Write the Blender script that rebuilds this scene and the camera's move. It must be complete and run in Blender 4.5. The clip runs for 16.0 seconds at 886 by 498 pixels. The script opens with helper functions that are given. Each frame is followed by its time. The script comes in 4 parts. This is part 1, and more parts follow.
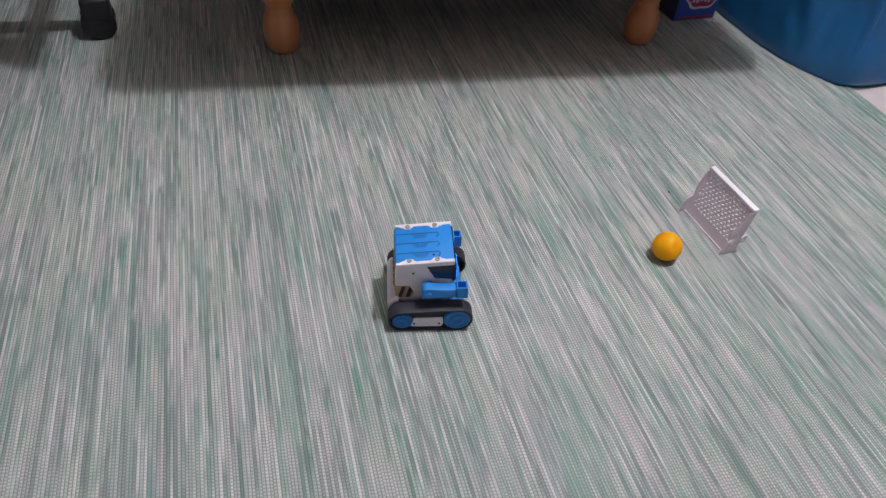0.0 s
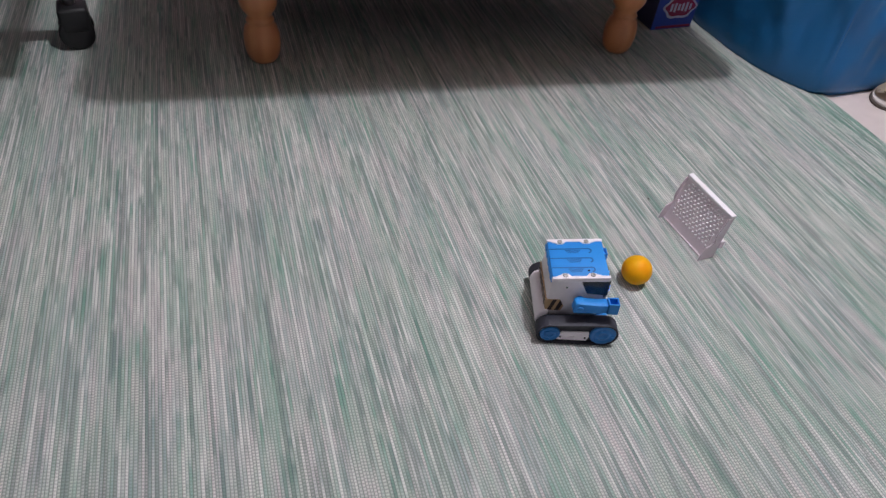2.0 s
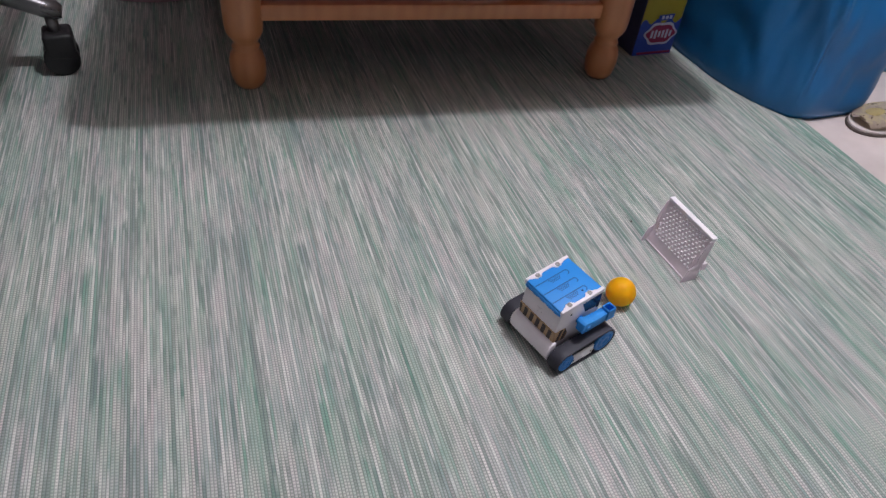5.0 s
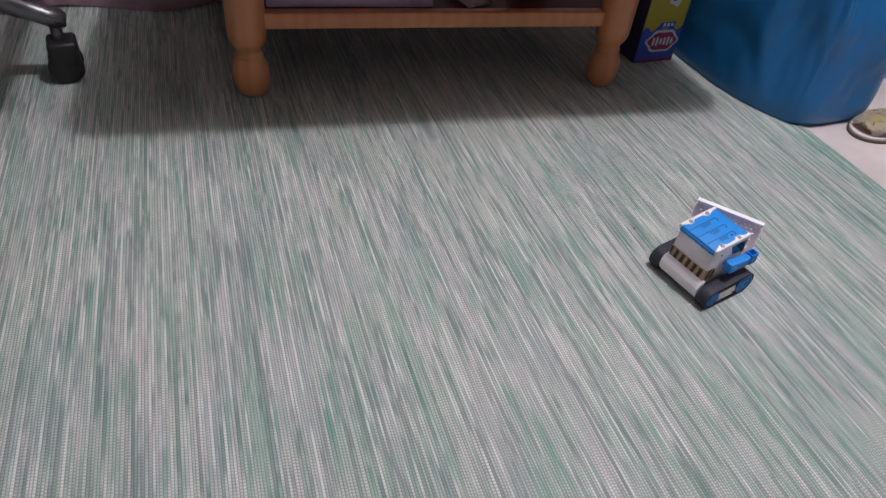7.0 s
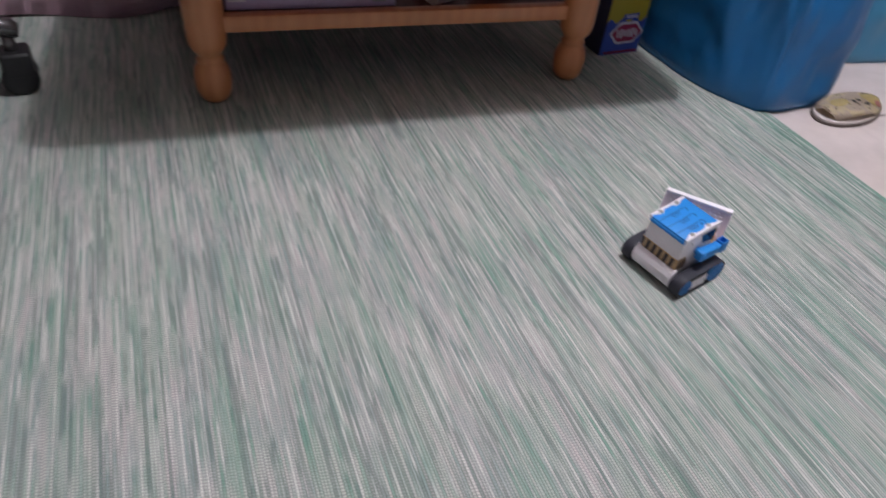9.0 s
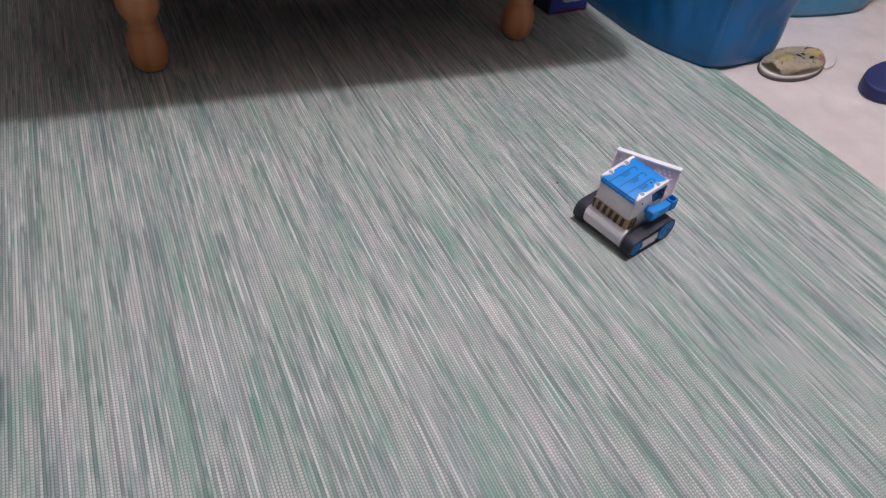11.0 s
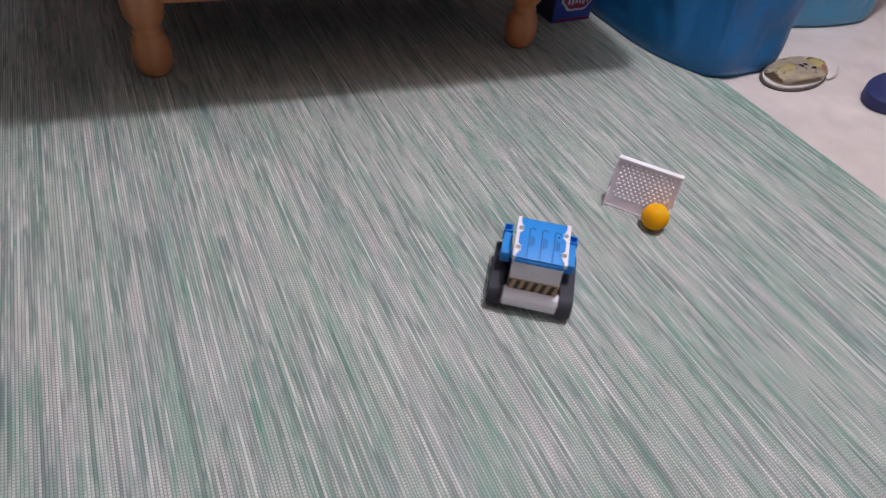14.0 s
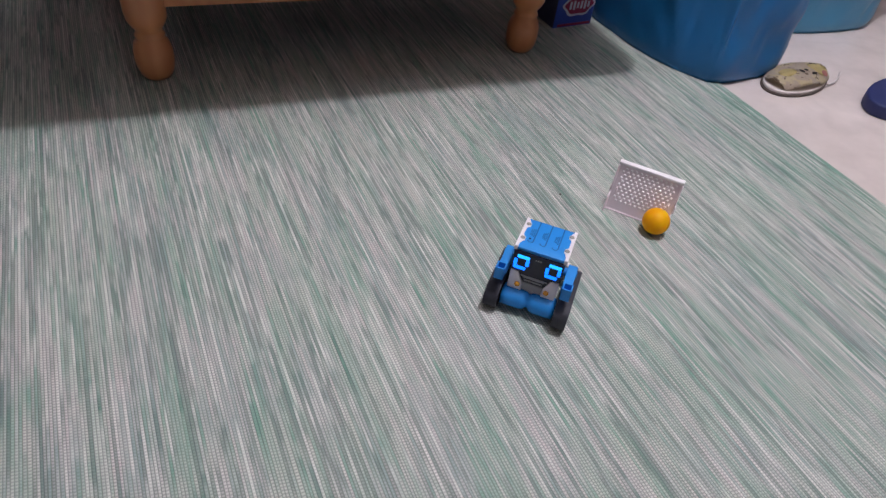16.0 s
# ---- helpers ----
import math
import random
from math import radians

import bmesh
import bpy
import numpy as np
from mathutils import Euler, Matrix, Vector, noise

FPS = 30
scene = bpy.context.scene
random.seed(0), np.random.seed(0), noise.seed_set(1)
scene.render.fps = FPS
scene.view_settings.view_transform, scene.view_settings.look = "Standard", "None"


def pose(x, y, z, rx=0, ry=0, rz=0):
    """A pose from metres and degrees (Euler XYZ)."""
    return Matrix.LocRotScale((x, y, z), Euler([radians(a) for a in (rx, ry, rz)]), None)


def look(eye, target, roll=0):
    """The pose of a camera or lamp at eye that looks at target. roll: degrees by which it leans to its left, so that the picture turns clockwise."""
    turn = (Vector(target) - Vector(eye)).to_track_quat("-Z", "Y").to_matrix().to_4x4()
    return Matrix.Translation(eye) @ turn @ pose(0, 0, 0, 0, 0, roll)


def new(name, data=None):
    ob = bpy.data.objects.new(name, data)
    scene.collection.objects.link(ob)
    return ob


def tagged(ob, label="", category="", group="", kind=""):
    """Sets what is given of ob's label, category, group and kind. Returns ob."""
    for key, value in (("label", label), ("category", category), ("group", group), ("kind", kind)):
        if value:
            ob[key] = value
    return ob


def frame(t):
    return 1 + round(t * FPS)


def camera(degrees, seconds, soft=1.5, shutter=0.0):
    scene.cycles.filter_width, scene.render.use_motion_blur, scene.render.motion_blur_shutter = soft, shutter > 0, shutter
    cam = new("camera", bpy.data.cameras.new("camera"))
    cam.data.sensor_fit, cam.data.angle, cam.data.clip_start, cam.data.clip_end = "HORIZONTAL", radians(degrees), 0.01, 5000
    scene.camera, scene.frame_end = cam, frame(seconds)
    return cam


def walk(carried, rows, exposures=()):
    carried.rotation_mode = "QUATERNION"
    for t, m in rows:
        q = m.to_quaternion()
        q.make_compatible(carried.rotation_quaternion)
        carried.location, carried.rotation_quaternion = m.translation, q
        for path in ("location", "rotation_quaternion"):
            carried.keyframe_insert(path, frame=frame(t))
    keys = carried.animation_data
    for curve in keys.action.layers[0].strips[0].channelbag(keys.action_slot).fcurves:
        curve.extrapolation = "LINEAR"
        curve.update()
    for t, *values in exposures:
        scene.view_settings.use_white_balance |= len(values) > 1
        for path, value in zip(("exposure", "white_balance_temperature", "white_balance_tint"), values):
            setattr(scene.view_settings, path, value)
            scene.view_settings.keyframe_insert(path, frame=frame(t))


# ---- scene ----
cam = camera(67.5, 16.0, 1.4, 0.9)

PATH = [
    (0, (0.242, 0.542, 0.633), (0.721, 1.868, -0.785), 5.9),
    (0.5, (0.242, 0.541, 0.632), (0.728, 1.869, -0.782), 6.2),
    (1, (0.242, 0.542, 0.635), (0.732, 1.869, -0.779), 6.1),
    (1.5, (0.242, 0.541, 0.636), (0.753, 1.868, -0.77), 6.3),
    (2, (0.243, 0.54, 0.637), (0.772, 1.867, -0.762), 6.7),
    (2.5, (0.244, 0.54, 0.637), (0.79, 1.873, -0.75), 7.1),
    (3, (0.243, 0.541, 0.636), (0.804, 1.879, -0.741), 7.4),
    (3.5, (0.244, 0.542, 0.638), (0.812, 1.884, -0.731), 7.3),
    (4, (0.245, 0.538, 0.639), (0.818, 1.891, -0.718), 7.2),
    (6.5, (0.243, 0.538, 0.643), (0.82, 1.906, -0.698), 7.2),
    (7, (0.241, 0.539, 0.642), (0.818, 1.914, -0.691), 7.0),
    (7.5, (0.244, 0.535, 0.642), (0.813, 1.92, -0.684), 6.5),
    (8, (0.243, 0.535, 0.644), (0.812, 1.924, -0.679), 6.5),
    (8.5, (0.244, 0.534, 0.645), (0.827, 1.924, -0.669), 6.3),
    (9, (0.253, 0.543, 0.637), (0.891, 1.894, -0.692), 6.3),
    (9.5, (0.269, 0.549, 0.63), (0.982, 1.822, -0.737), 6.6),
    (10, (0.272, 0.548, 0.632), (0.999, 1.788, -0.759), 7.3),
    (12.5, (0.27, 0.548, 0.63), (0.982, 1.792, -0.765), 7.6),
    (13, (0.27, 0.547, 0.63), (0.986, 1.798, -0.757), 7.5),
    (13.5, (0.27, 0.546, 0.629), (0.99, 1.803, -0.75), 7.5),
    (14, (0.27, 0.546, 0.629), (0.993, 1.804, -0.748), 7.7),
    (14.5, (0.268, 0.548, 0.628), (0.994, 1.807, -0.746), 7.8),
    (15, (0.27, 0.547, 0.629), (0.992, 1.807, -0.745), 7.7),
    (15.5, (0.269, 0.546, 0.631), (0.989, 1.809, -0.743), 7.7),
    (16, (0.27, 0.545, 0.628), (0.994, 1.813, -0.739), 7.8),
]
walk(cam, [(t, look(eye, target, roll)) for t, eye, target, roll in PATH])

# ---- world and lights ----
world = bpy.data.worlds.new("room_air")
scene.world = world
world.use_nodes = True
world.node_tree.nodes["Background"].inputs[0].default_value = (0.75, 0.8, 0.9, 1)
world.node_tree.nodes["Background"].inputs[1].default_value = 0.004


def bare_bulb(name, x, y, z, radius, power, colour):
    data = bpy.data.lights.new(name, "POINT")
    data.shadow_soft_size, data.energy, data.color = radius, power, colour
    ob = new(name, data)
    ob.matrix_world = pose(x, y, z)
    return ob


bare_bulb("main_light", 1.05, 1.02, 2.35, 0.07, 95, (0.975, 0.965, 1.03))
bare_bulb("second_light", -0.64, 1.55, 2.35, 0.07, 5, (1.0, 0.955, 0.98))
scene.view_settings.exposure = 0.0


# ---- materials ----
class Nodes:
    def __init__(self, name):
        self.mat = bpy.data.materials.new(name)
        self.mat.use_nodes = True
        self.tree = self.mat.node_tree
        self.shader = self.tree.nodes["Principled BSDF"]

    def add(self, kind, **inputs):
        node = self.tree.nodes.new(kind)
        for key, value in inputs.items():
            node.inputs[key.replace("_", " ")].default_value = value
        return node

    def link(self, a, b):
        self.tree.links.new(a, b)

    def math(self, op, a, b=None):
        node = self.tree.nodes.new("ShaderNodeMath")
        node.operation = op
        for k, v in enumerate((a, b)):
            if v is None:
                continue
            if isinstance(v, (int, float)):
                node.inputs[k].default_value = v
            else:
                self.link(v, node.inputs[k])
        return node.outputs[0]

    def mix(self, fac, a, b):
        node = self.tree.nodes.new("ShaderNodeMix")
        node.data_type = "RGBA"
        for k, v in ((0, fac), (6, a), (7, b)):
            if isinstance(v, (tuple, list)):
                node.inputs[k].default_value = (*v, 1)
            elif isinstance(v, (int, float)):
                node.inputs[k].default_value = v
            else:
                self.link(v, node.inputs[k])
        return node.outputs[2]

    def ramp(self, fac, stops):
        node = self.tree.nodes.new("ShaderNodeValToRGB")
        while len(node.color_ramp.elements) < len(stops):
            node.color_ramp.elements.new(0.5)
        for e, (p, c) in zip(node.color_ramp.elements, stops):
            e.position, e.color = p, (*c, 1) if len(c) == 3 else c
        self.link(fac, node.inputs[0])
        return node.outputs[0]

    def coords(self):
        return self.tree.nodes.new("ShaderNodeTexCoord").outputs["Object"]

    def noise(self, vec, scale, detail=3.0, rough=0.55):
        node = self.add("ShaderNodeTexNoise", Scale=scale, Detail=detail, Roughness=rough)
        self.link(vec, node.inputs["Vector"])
        return node.outputs[0]

    def bump(self, height, strength, distance):
        node = self.add("ShaderNodeBump", Strength=strength, Distance=distance)
        self.link(height, node.inputs["Height"])
        self.link(node.outputs[0], self.shader.inputs["Normal"])


def surface(name, colour, rough=0.45, metal=0.0, vary=0.12, scale=40.0, bump=0.0, coat=0.0, rough_vary=0.12):
    """A plain-coloured material with blotches, fine grain and uneven gloss."""
    n = Nodes(name)
    c = n.coords()
    big, fine = n.noise(c, scale * 0.25, 4), n.noise(c, scale * 6, 2)
    both = n.math("ADD", n.math("MULTIPLY", big, 0.65), n.math("MULTIPLY", fine, 0.35))
    dark = tuple(v * (1 - vary) for v in colour)
    light = tuple(min(1, v * (1 + vary)) for v in colour)
    n.link(n.ramp(both, ((0.3, dark), (0.7, light))), n.shader.inputs["Base Color"])
    r = n.math("ADD", n.math("MULTIPLY", big, 2 * rough_vary), rough - rough_vary)
    n.link(r, n.shader.inputs["Roughness"])
    n.shader.inputs["Metallic"].default_value = metal
    n.shader.inputs["Coat Weight"].default_value = coat
    if bump:
        n.bump(fine, 0.5, bump)
    return n.mat


def soft(mat, weight, radius):
    """Lets light scatter inside thick plastic."""
    shader = mat.node_tree.nodes["Principled BSDF"]
    shader.inputs["Subsurface Weight"].default_value = weight
    shader.inputs["Subsurface Radius"].default_value = radius
    shader.inputs["Subsurface Scale"].default_value = 1.0
    return mat


def thin(mat, colour, share):
    """Thin plastic that lets part of the light through."""
    tree = mat.node_tree
    through_light = tree.nodes.new("ShaderNodeBsdfTranslucent")
    through_light.inputs["Color"].default_value = (*colour, 1)
    blend = tree.nodes.new("ShaderNodeMixShader")
    blend.inputs[0].default_value = share
    tree.links.new(tree.nodes["Principled BSDF"].outputs[0], blend.inputs[1])
    tree.links.new(through_light.outputs[0], blend.inputs[2])
    tree.links.new(blend.outputs[0], tree.nodes["Material Output"].inputs["Surface"])
    return mat


def rug_material():
    """Woven vinyl: braided ribs a few millimetres wide, space-dyed along their length in green, grey and pinkish beige."""
    n = Nodes("woven_rug")
    c = n.coords()
    sep = n.tree.nodes.new("ShaderNodeSeparateXYZ")
    n.link(c, sep.inputs[0])
    x, y = sep.outputs[0], sep.outputs[1]

    def drawn(across, along, seed, detail=2.0):
        """Noise stretched along the yarns: across and along are per metre."""
        comb = n.tree.nodes.new("ShaderNodeCombineXYZ")
        n.link(n.math("MULTIPLY", x, across), comb.inputs[0])
        n.link(n.math("MULTIPLY", y, along), comb.inputs[1])
        comb.inputs[2].default_value = seed
        return n.noise(comb.outputs[0], 1.0, detail, 0.6)

    def spread(v, lo, hi):
        return n.ramp(v, ((lo, (0, 0, 0)), (hi, (1, 1, 1))))

    # ribs three to four millimetres wide, unevenly spaced, each space-dyed along its length
    rib = n.math("DIVIDE", n.math("ADD", x, n.math("MULTIPLY", drawn(60, 0.8, 1.7, 1.0), 0.005)), 0.0034)
    col = n.math("FLOOR", rib)
    across = n.math("SINE", n.math("MULTIPLY", n.math("SUBTRACT", rib, col), 3.1416))

    def dyed(step, along, seed, detail=2.0):
        comb = n.tree.nodes.new("ShaderNodeCombineXYZ")
        n.link(n.math("MULTIPLY", col, step), comb.inputs[0])
        n.link(n.math("MULTIPLY", y, along), comb.inputs[1])
        comb.inputs[2].default_value = seed
        return n.noise(comb.outputs[0], 1.0, detail, 0.6)

    def centred(v, amount):
        return n.math("MULTIPLY", n.math("SUBTRACT", v, 0.5), amount)

    # dye lots: blotches a few centimetres wide and a hand long, over broad clouds
    lot = centred(drawn(40, 5.5, 6.1, 3.0), 0.32)
    cloud = centred(n.noise(c, 5.0, 3, 0.6), 0.22)
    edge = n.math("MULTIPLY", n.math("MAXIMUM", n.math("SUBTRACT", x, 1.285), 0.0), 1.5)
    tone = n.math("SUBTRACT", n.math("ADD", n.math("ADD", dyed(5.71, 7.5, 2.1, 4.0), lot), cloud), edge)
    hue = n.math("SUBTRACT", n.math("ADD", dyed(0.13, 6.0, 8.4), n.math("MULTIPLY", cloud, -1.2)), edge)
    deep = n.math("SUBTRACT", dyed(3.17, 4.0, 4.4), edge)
    pale = n.mix(spread(hue, 0.40, 0.62), (0.590, 0.600, 0.545), (0.668, 0.600, 0.592))
    cool = n.mix(spread(hue, 0.46, 0.60), (0.215, 0.385, 0.305), (0.275, 0.360, 0.345))
    cool = n.mix(spread(deep, 0.38, 0.66), cool, (0.43, 0.475, 0.45))
    mask = spread(tone, 0.37, 0.63)
    yarn = n.mix(mask, cool, pale)
    # single dark and single bright ends in the warp, broken along their length
    line = n.math("MULTIPLY", spread(dyed(7.93, 4.6, 3.3, 3.0), 0.53, 0.60), 0.48)
    yarn = n.mix(line, yarn, (0.085, 0.150, 0.132))
    bright = n.math("MULTIPLY", spread(dyed(9.37, 5.5, 7.7, 3.0), 0.54, 0.64), 0.80)
    yarn = n.mix(bright, yarn, (0.800, 0.772, 0.740))
    # the weft crosses the ribs every few millimetres
    shift = n.math("MULTIPLY", n.math("FRACT", n.math("MULTIPLY", col, 0.381)), 0.45)
    beat = n.math("SINE", n.math("MULTIPLY", n.math("ADD", n.math("DIVIDE", y, 0.0037), shift), 6.2832))
    beat01 = n.math("ADD", n.math("MULTIPLY", beat, 0.5), 0.5)
    height = n.math("MULTIPLY", n.math("ADD", n.math("MULTIPLY", n.math("POWER", across, 0.7), 0.6), 0.4), n.math("ADD", n.math("MULTIPLY", beat01, 0.6), 0.4))
    knot = n.math("MULTIPLY", spread(beat01, 0.15, 0.70), -1.0)
    knot = n.math("MULTIPLY", n.math("ADD", knot, 1.0), n.math("ADD", n.math("MULTIPLY", mask, 0.32), 0.30))
    seam = n.math("MULTIPLY", n.math("SUBTRACT", 1.0, spread(across, 0.20, 0.70)), n.math("ADD", n.math("MULTIPLY", dyed(2.77, 2.5, 1.1), 1.3), 0.2))
    dark_weave = n.math("MAXIMUM", knot, seam)
    n.link(n.mix(dark_weave, yarn, n.mix(0.72, yarn, (0.07, 0.105, 0.095))), n.shader.inputs["Base Color"])
    n.shader.inputs["Roughness"].default_value = 0.62
    n.shader.inputs["Specular IOR Level"].default_value = 0.35
    n.bump(height, 0.7, 0.0011)
    return n.mat


def tile_material():
    n = Nodes("marble_tile")
    c = n.coords()
    warp = n.noise(c, 3.0, 5, 0.65)
    vein = n.ramp(n.math("ABSOLUTE", n.math("SUBTRACT", n.noise(c, 4.0, 4, 0.55), 0.5)), ((0.0, (1, 1, 1)), (0.07, (0, 0, 0))))
    base = n.ramp(warp, ((0.30, (0.61, 0.520, 0.495)), (0.65, (0.80, 0.690, 0.665))))
    n.link(n.mix(n.math("MULTIPLY", vein, 0.22), base, (0.52, 0.44, 0.43)), n.shader.inputs["Base Color"])
    n.shader.inputs["Roughness"].default_value = 0.16
    return n.mat


def wood_material():
    n = Nodes("varnished_pine")
    c = n.coords()
    mp = n.tree.nodes.new("ShaderNodeMapping")
    mp.inputs["Scale"].default_value = (9, 9, 1.6)
    n.link(c, mp.inputs[0])
    grain = n.noise(mp.outputs[0], 3.0, 6, 0.6)
    wave = n.add("ShaderNodeTexWave", Scale=1.3, Distortion=6.0, Detail=3.0)
    n.link(mp.outputs[0], wave.inputs["Vector"])
    f = n.math("ADD", n.math("MULTIPLY", grain, 0.7), n.math("MULTIPLY", wave.outputs[1], 0.3))
    n.link(n.ramp(f, ((0.2, (0.58, 0.215, 0.085)), (0.8, (0.68, 0.285, 0.120)))), n.shader.inputs["Base Color"])
    n.shader.inputs["Roughness"].default_value = 0.32
    n.shader.inputs["Coat Weight"].default_value = 0.3
    return n.mat


def bag_material(name, colour):
    """Thin crinkled plastic; shade in the crease hollows is put into the colour."""
    n = Nodes(name)
    c = n.coords()
    crease = n.noise(c, 5.0, 3, 0.55)
    fine = n.noise(c, 45.0, 3, 0.5)
    h = n.math("ADD", crease, n.math("MULTIPLY", fine, 0.03))
    dark = tuple(v * 0.86 for v in colour)
    n.link(n.ramp(crease, ((0.3, dark), (0.7, colour))), n.shader.inputs["Base Color"])
    n.shader.inputs["Roughness"].default_value = 0.36
    n.bump(h, 0.45, 0.020)
    return n.mat


def glow(name, colour, strength):
    n = Nodes(name)
    n.shader.inputs["Base Color"].default_value = (*colour, 1)
    n.shader.inputs["Emission Color"].default_value = (*colour, 1)
    n.shader.inputs["Emission Strength"].default_value = strength
    return n.mat


def print_material(name, base, spots, dark):
    """Cloth printed in soft patches."""
    n = Nodes(name)
    c = n.coords()
    a, b = n.noise(c, 38.0, 3), n.noise(c, 70.0, 2)
    first = n.mix(n.ramp(a, ((0.50, (0, 0, 0)), (0.56, (1, 1, 1)))), base, spots)
    n.link(n.mix(n.ramp(b, ((0.60, (0, 0, 0)), (0.64, (1, 1, 1)))), first, dark), n.shader.inputs["Base Color"])
    n.shader.inputs["Roughness"].default_value = 0.6
    return n.mat


M_RUG, M_TILE, M_WOOD = rug_material(), tile_material(), wood_material()
M_WALL = surface("painted_plaster", (0.20, 0.18, 0.18), 0.8, vary=0.05, scale=6, bump=0.0006)
M_WALL_BOUNCE = surface("bluish_bounce_wall", (0.36, 0.37, 0.40), 0.8, vary=0.04, scale=6, bump=0.0006)
M_CEIL = surface("ceiling_paint", (0.74, 0.73, 0.73), 0.85, vary=0.03, scale=5)
M_BLUE = surface("blue_plastic", (0.018, 0.27, 0.76), 0.52, vary=0.06, scale=60)
# the blue plastic again, darkened for wheels that sit in shade
M_BLUE_SHADED = surface("shaded_wheel_blue", (0.014, 0.19, 0.56), 0.5, vary=0.08, scale=60)
M_VENT_SHADE = surface("vent_shade_blue", (0.008, 0.115, 0.39), 0.5, vary=0.1, scale=60)
M_WHITE = surface("white_plastic", (0.93, 0.855, 0.91), 0.4, vary=0.04, scale=60)
M_GREY = surface("grey_plastic", (0.30, 0.29, 0.32), 0.45, vary=0.06, scale=60)
M_BLACK = surface("black_gloss", (0.012, 0.013, 0.03), 0.22, vary=0.1, scale=60)
M_RUBBER = surface("track_rubber", (0.027, 0.026, 0.040), 0.6, vary=0.2, scale=80, bump=0.0002)
M_AMBER = surface("amber_lens", (0.85, 0.36, 0.04), 0.25, vary=0.05, scale=60)
M_HAZARD = surface("hazard_tan", (0.52, 0.33, 0.19), 0.5, vary=0.08, scale=80)
M_STRIPE = surface("hazard_black", (0.045, 0.026, 0.026), 0.5, vary=0.1, scale=80)
M_SCREW = surface("screw_steel", (0.42, 0.38, 0.38), 0.4, metal=0.35, vary=0.1, scale=90)
M_EYE = glow("eye_led", (0.003, 0.20, 1.0), 1.5)
M_EYE_HOT = glow("eye_led_bright", (0.012, 0.36, 1.0), 1.6)
M_BALL = soft(surface("orange_plastic", (1.0, 0.44, 0.002), 0.5, vary=0.04, scale=30), 0.6, (0.020, 0.010, 0.002))
M_BALL.node_tree.nodes["Principled BSDF"].inputs["Specular IOR Level"].default_value = 0.25
M_GOAL = thin(surface("lilac_white_plastic", (0.98, 0.88, 0.935), 0.42, vary=0.04, scale=30), (1.0, 0.86, 0.92), 0.30)
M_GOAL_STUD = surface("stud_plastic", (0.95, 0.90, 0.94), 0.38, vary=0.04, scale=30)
M_BAG = bag_material("blue_bag_plastic", (0.010, 0.145, 0.38))
M_BAG_PALE = bag_material("pale_blue_bag_plastic", (0.06, 0.27, 0.46))
M_CHROME = surface("brushed_metal", (0.20, 0.19, 0.20), 0.28, metal=0.9, vary=0.1, scale=50)
M_CASTER = surface("caster_black", (0.012, 0.012, 0.014), 0.5, vary=0.2, scale=50)
M_SEAT = surface("black_mesh_cloth", (0.02, 0.02, 0.024), 0.9, vary=0.2, scale=200)
M_SHELF = surface("maroon_laminate", (0.085, 0.022, 0.03), 0.4, vary=0.15, scale=12)
M_PINK = surface("pink_bedspread", (0.80, 0.54, 0.64), 0.9, vary=0.1, scale=25, bump=0.0008)
M_LILAC = surface("lilac_card", (0.50, 0.41, 0.60), 0.5, vary=0.06, scale=20)
M_PAPER = surface("white_paper", (0.75, 0.72, 0.76), 0.7, vary=0.04, scale=20)
M_TIN = surface("dark_tin", (0.10, 0.09, 0.09), 0.35, metal=0.5, vary=0.15, scale=40)
M_CARTON_Y = surface("yellow_card", (0.42, 0.34, 0.03), 0.45, vary=0.06, scale=30)
M_CARTON_B = surface("blue_card", (0.03, 0.07, 0.42), 0.45, vary=0.08, scale=30)
M_CARTON_D = surface("dark_blue_card", (0.03, 0.03, 0.10), 0.5, vary=0.08, scale=30)
M_LOGO_RED = surface("logo_red", (0.30, 0.02, 0.08), 0.45, vary=0.08, scale=40)
M_LOGO_WHITE = surface("logo_white", (0.62, 0.62, 0.75), 0.5, vary=0.05, scale=40)
M_NAVY = surface("navy_foam", (0.018, 0.026, 0.115), 0.55, vary=0.1, scale=60, bump=0.0003)
M_PRINT = print_material("printed_cloth", (0.60, 0.50, 0.42), (0.70, 0.60, 0.42), (0.24, 0.17, 0.13))
M_PATCH = surface("yellow_print", (0.70, 0.58, 0.28), 0.6, vary=0.15, scale=60)
M_PATCH_2 = surface("pink_print", (0.60, 0.27, 0.25), 0.6, vary=0.15, scale=60)
M_SOLE = surface("worn_sole", (0.10, 0.075, 0.065), 0.8, vary=0.2, scale=60)
M_INSOLE = surface("pale_insole", (0.62, 0.55, 0.53), 0.75, vary=0.12, scale=60)


# ---- mesh helpers ----
def part(name, bm, material, parent=None, label="", smooth=None, m=None):
    mesh = bpy.data.meshes.new(name)
    if smooth is not None:
        for f in bm.faces:
            f.smooth = True
        for e in bm.edges:
            e.smooth = not (len(e.link_faces) == 2 and e.calc_face_angle(0) > radians(smooth))
    bm.to_mesh(mesh)
    bm.free()
    mesh.materials.append(material)
    ob = new(name, mesh)
    if parent is not None:
        ob.parent = parent
    if m is not None:
        ob.matrix_basis = m
    if label:
        tagged(ob, label)
    return ob


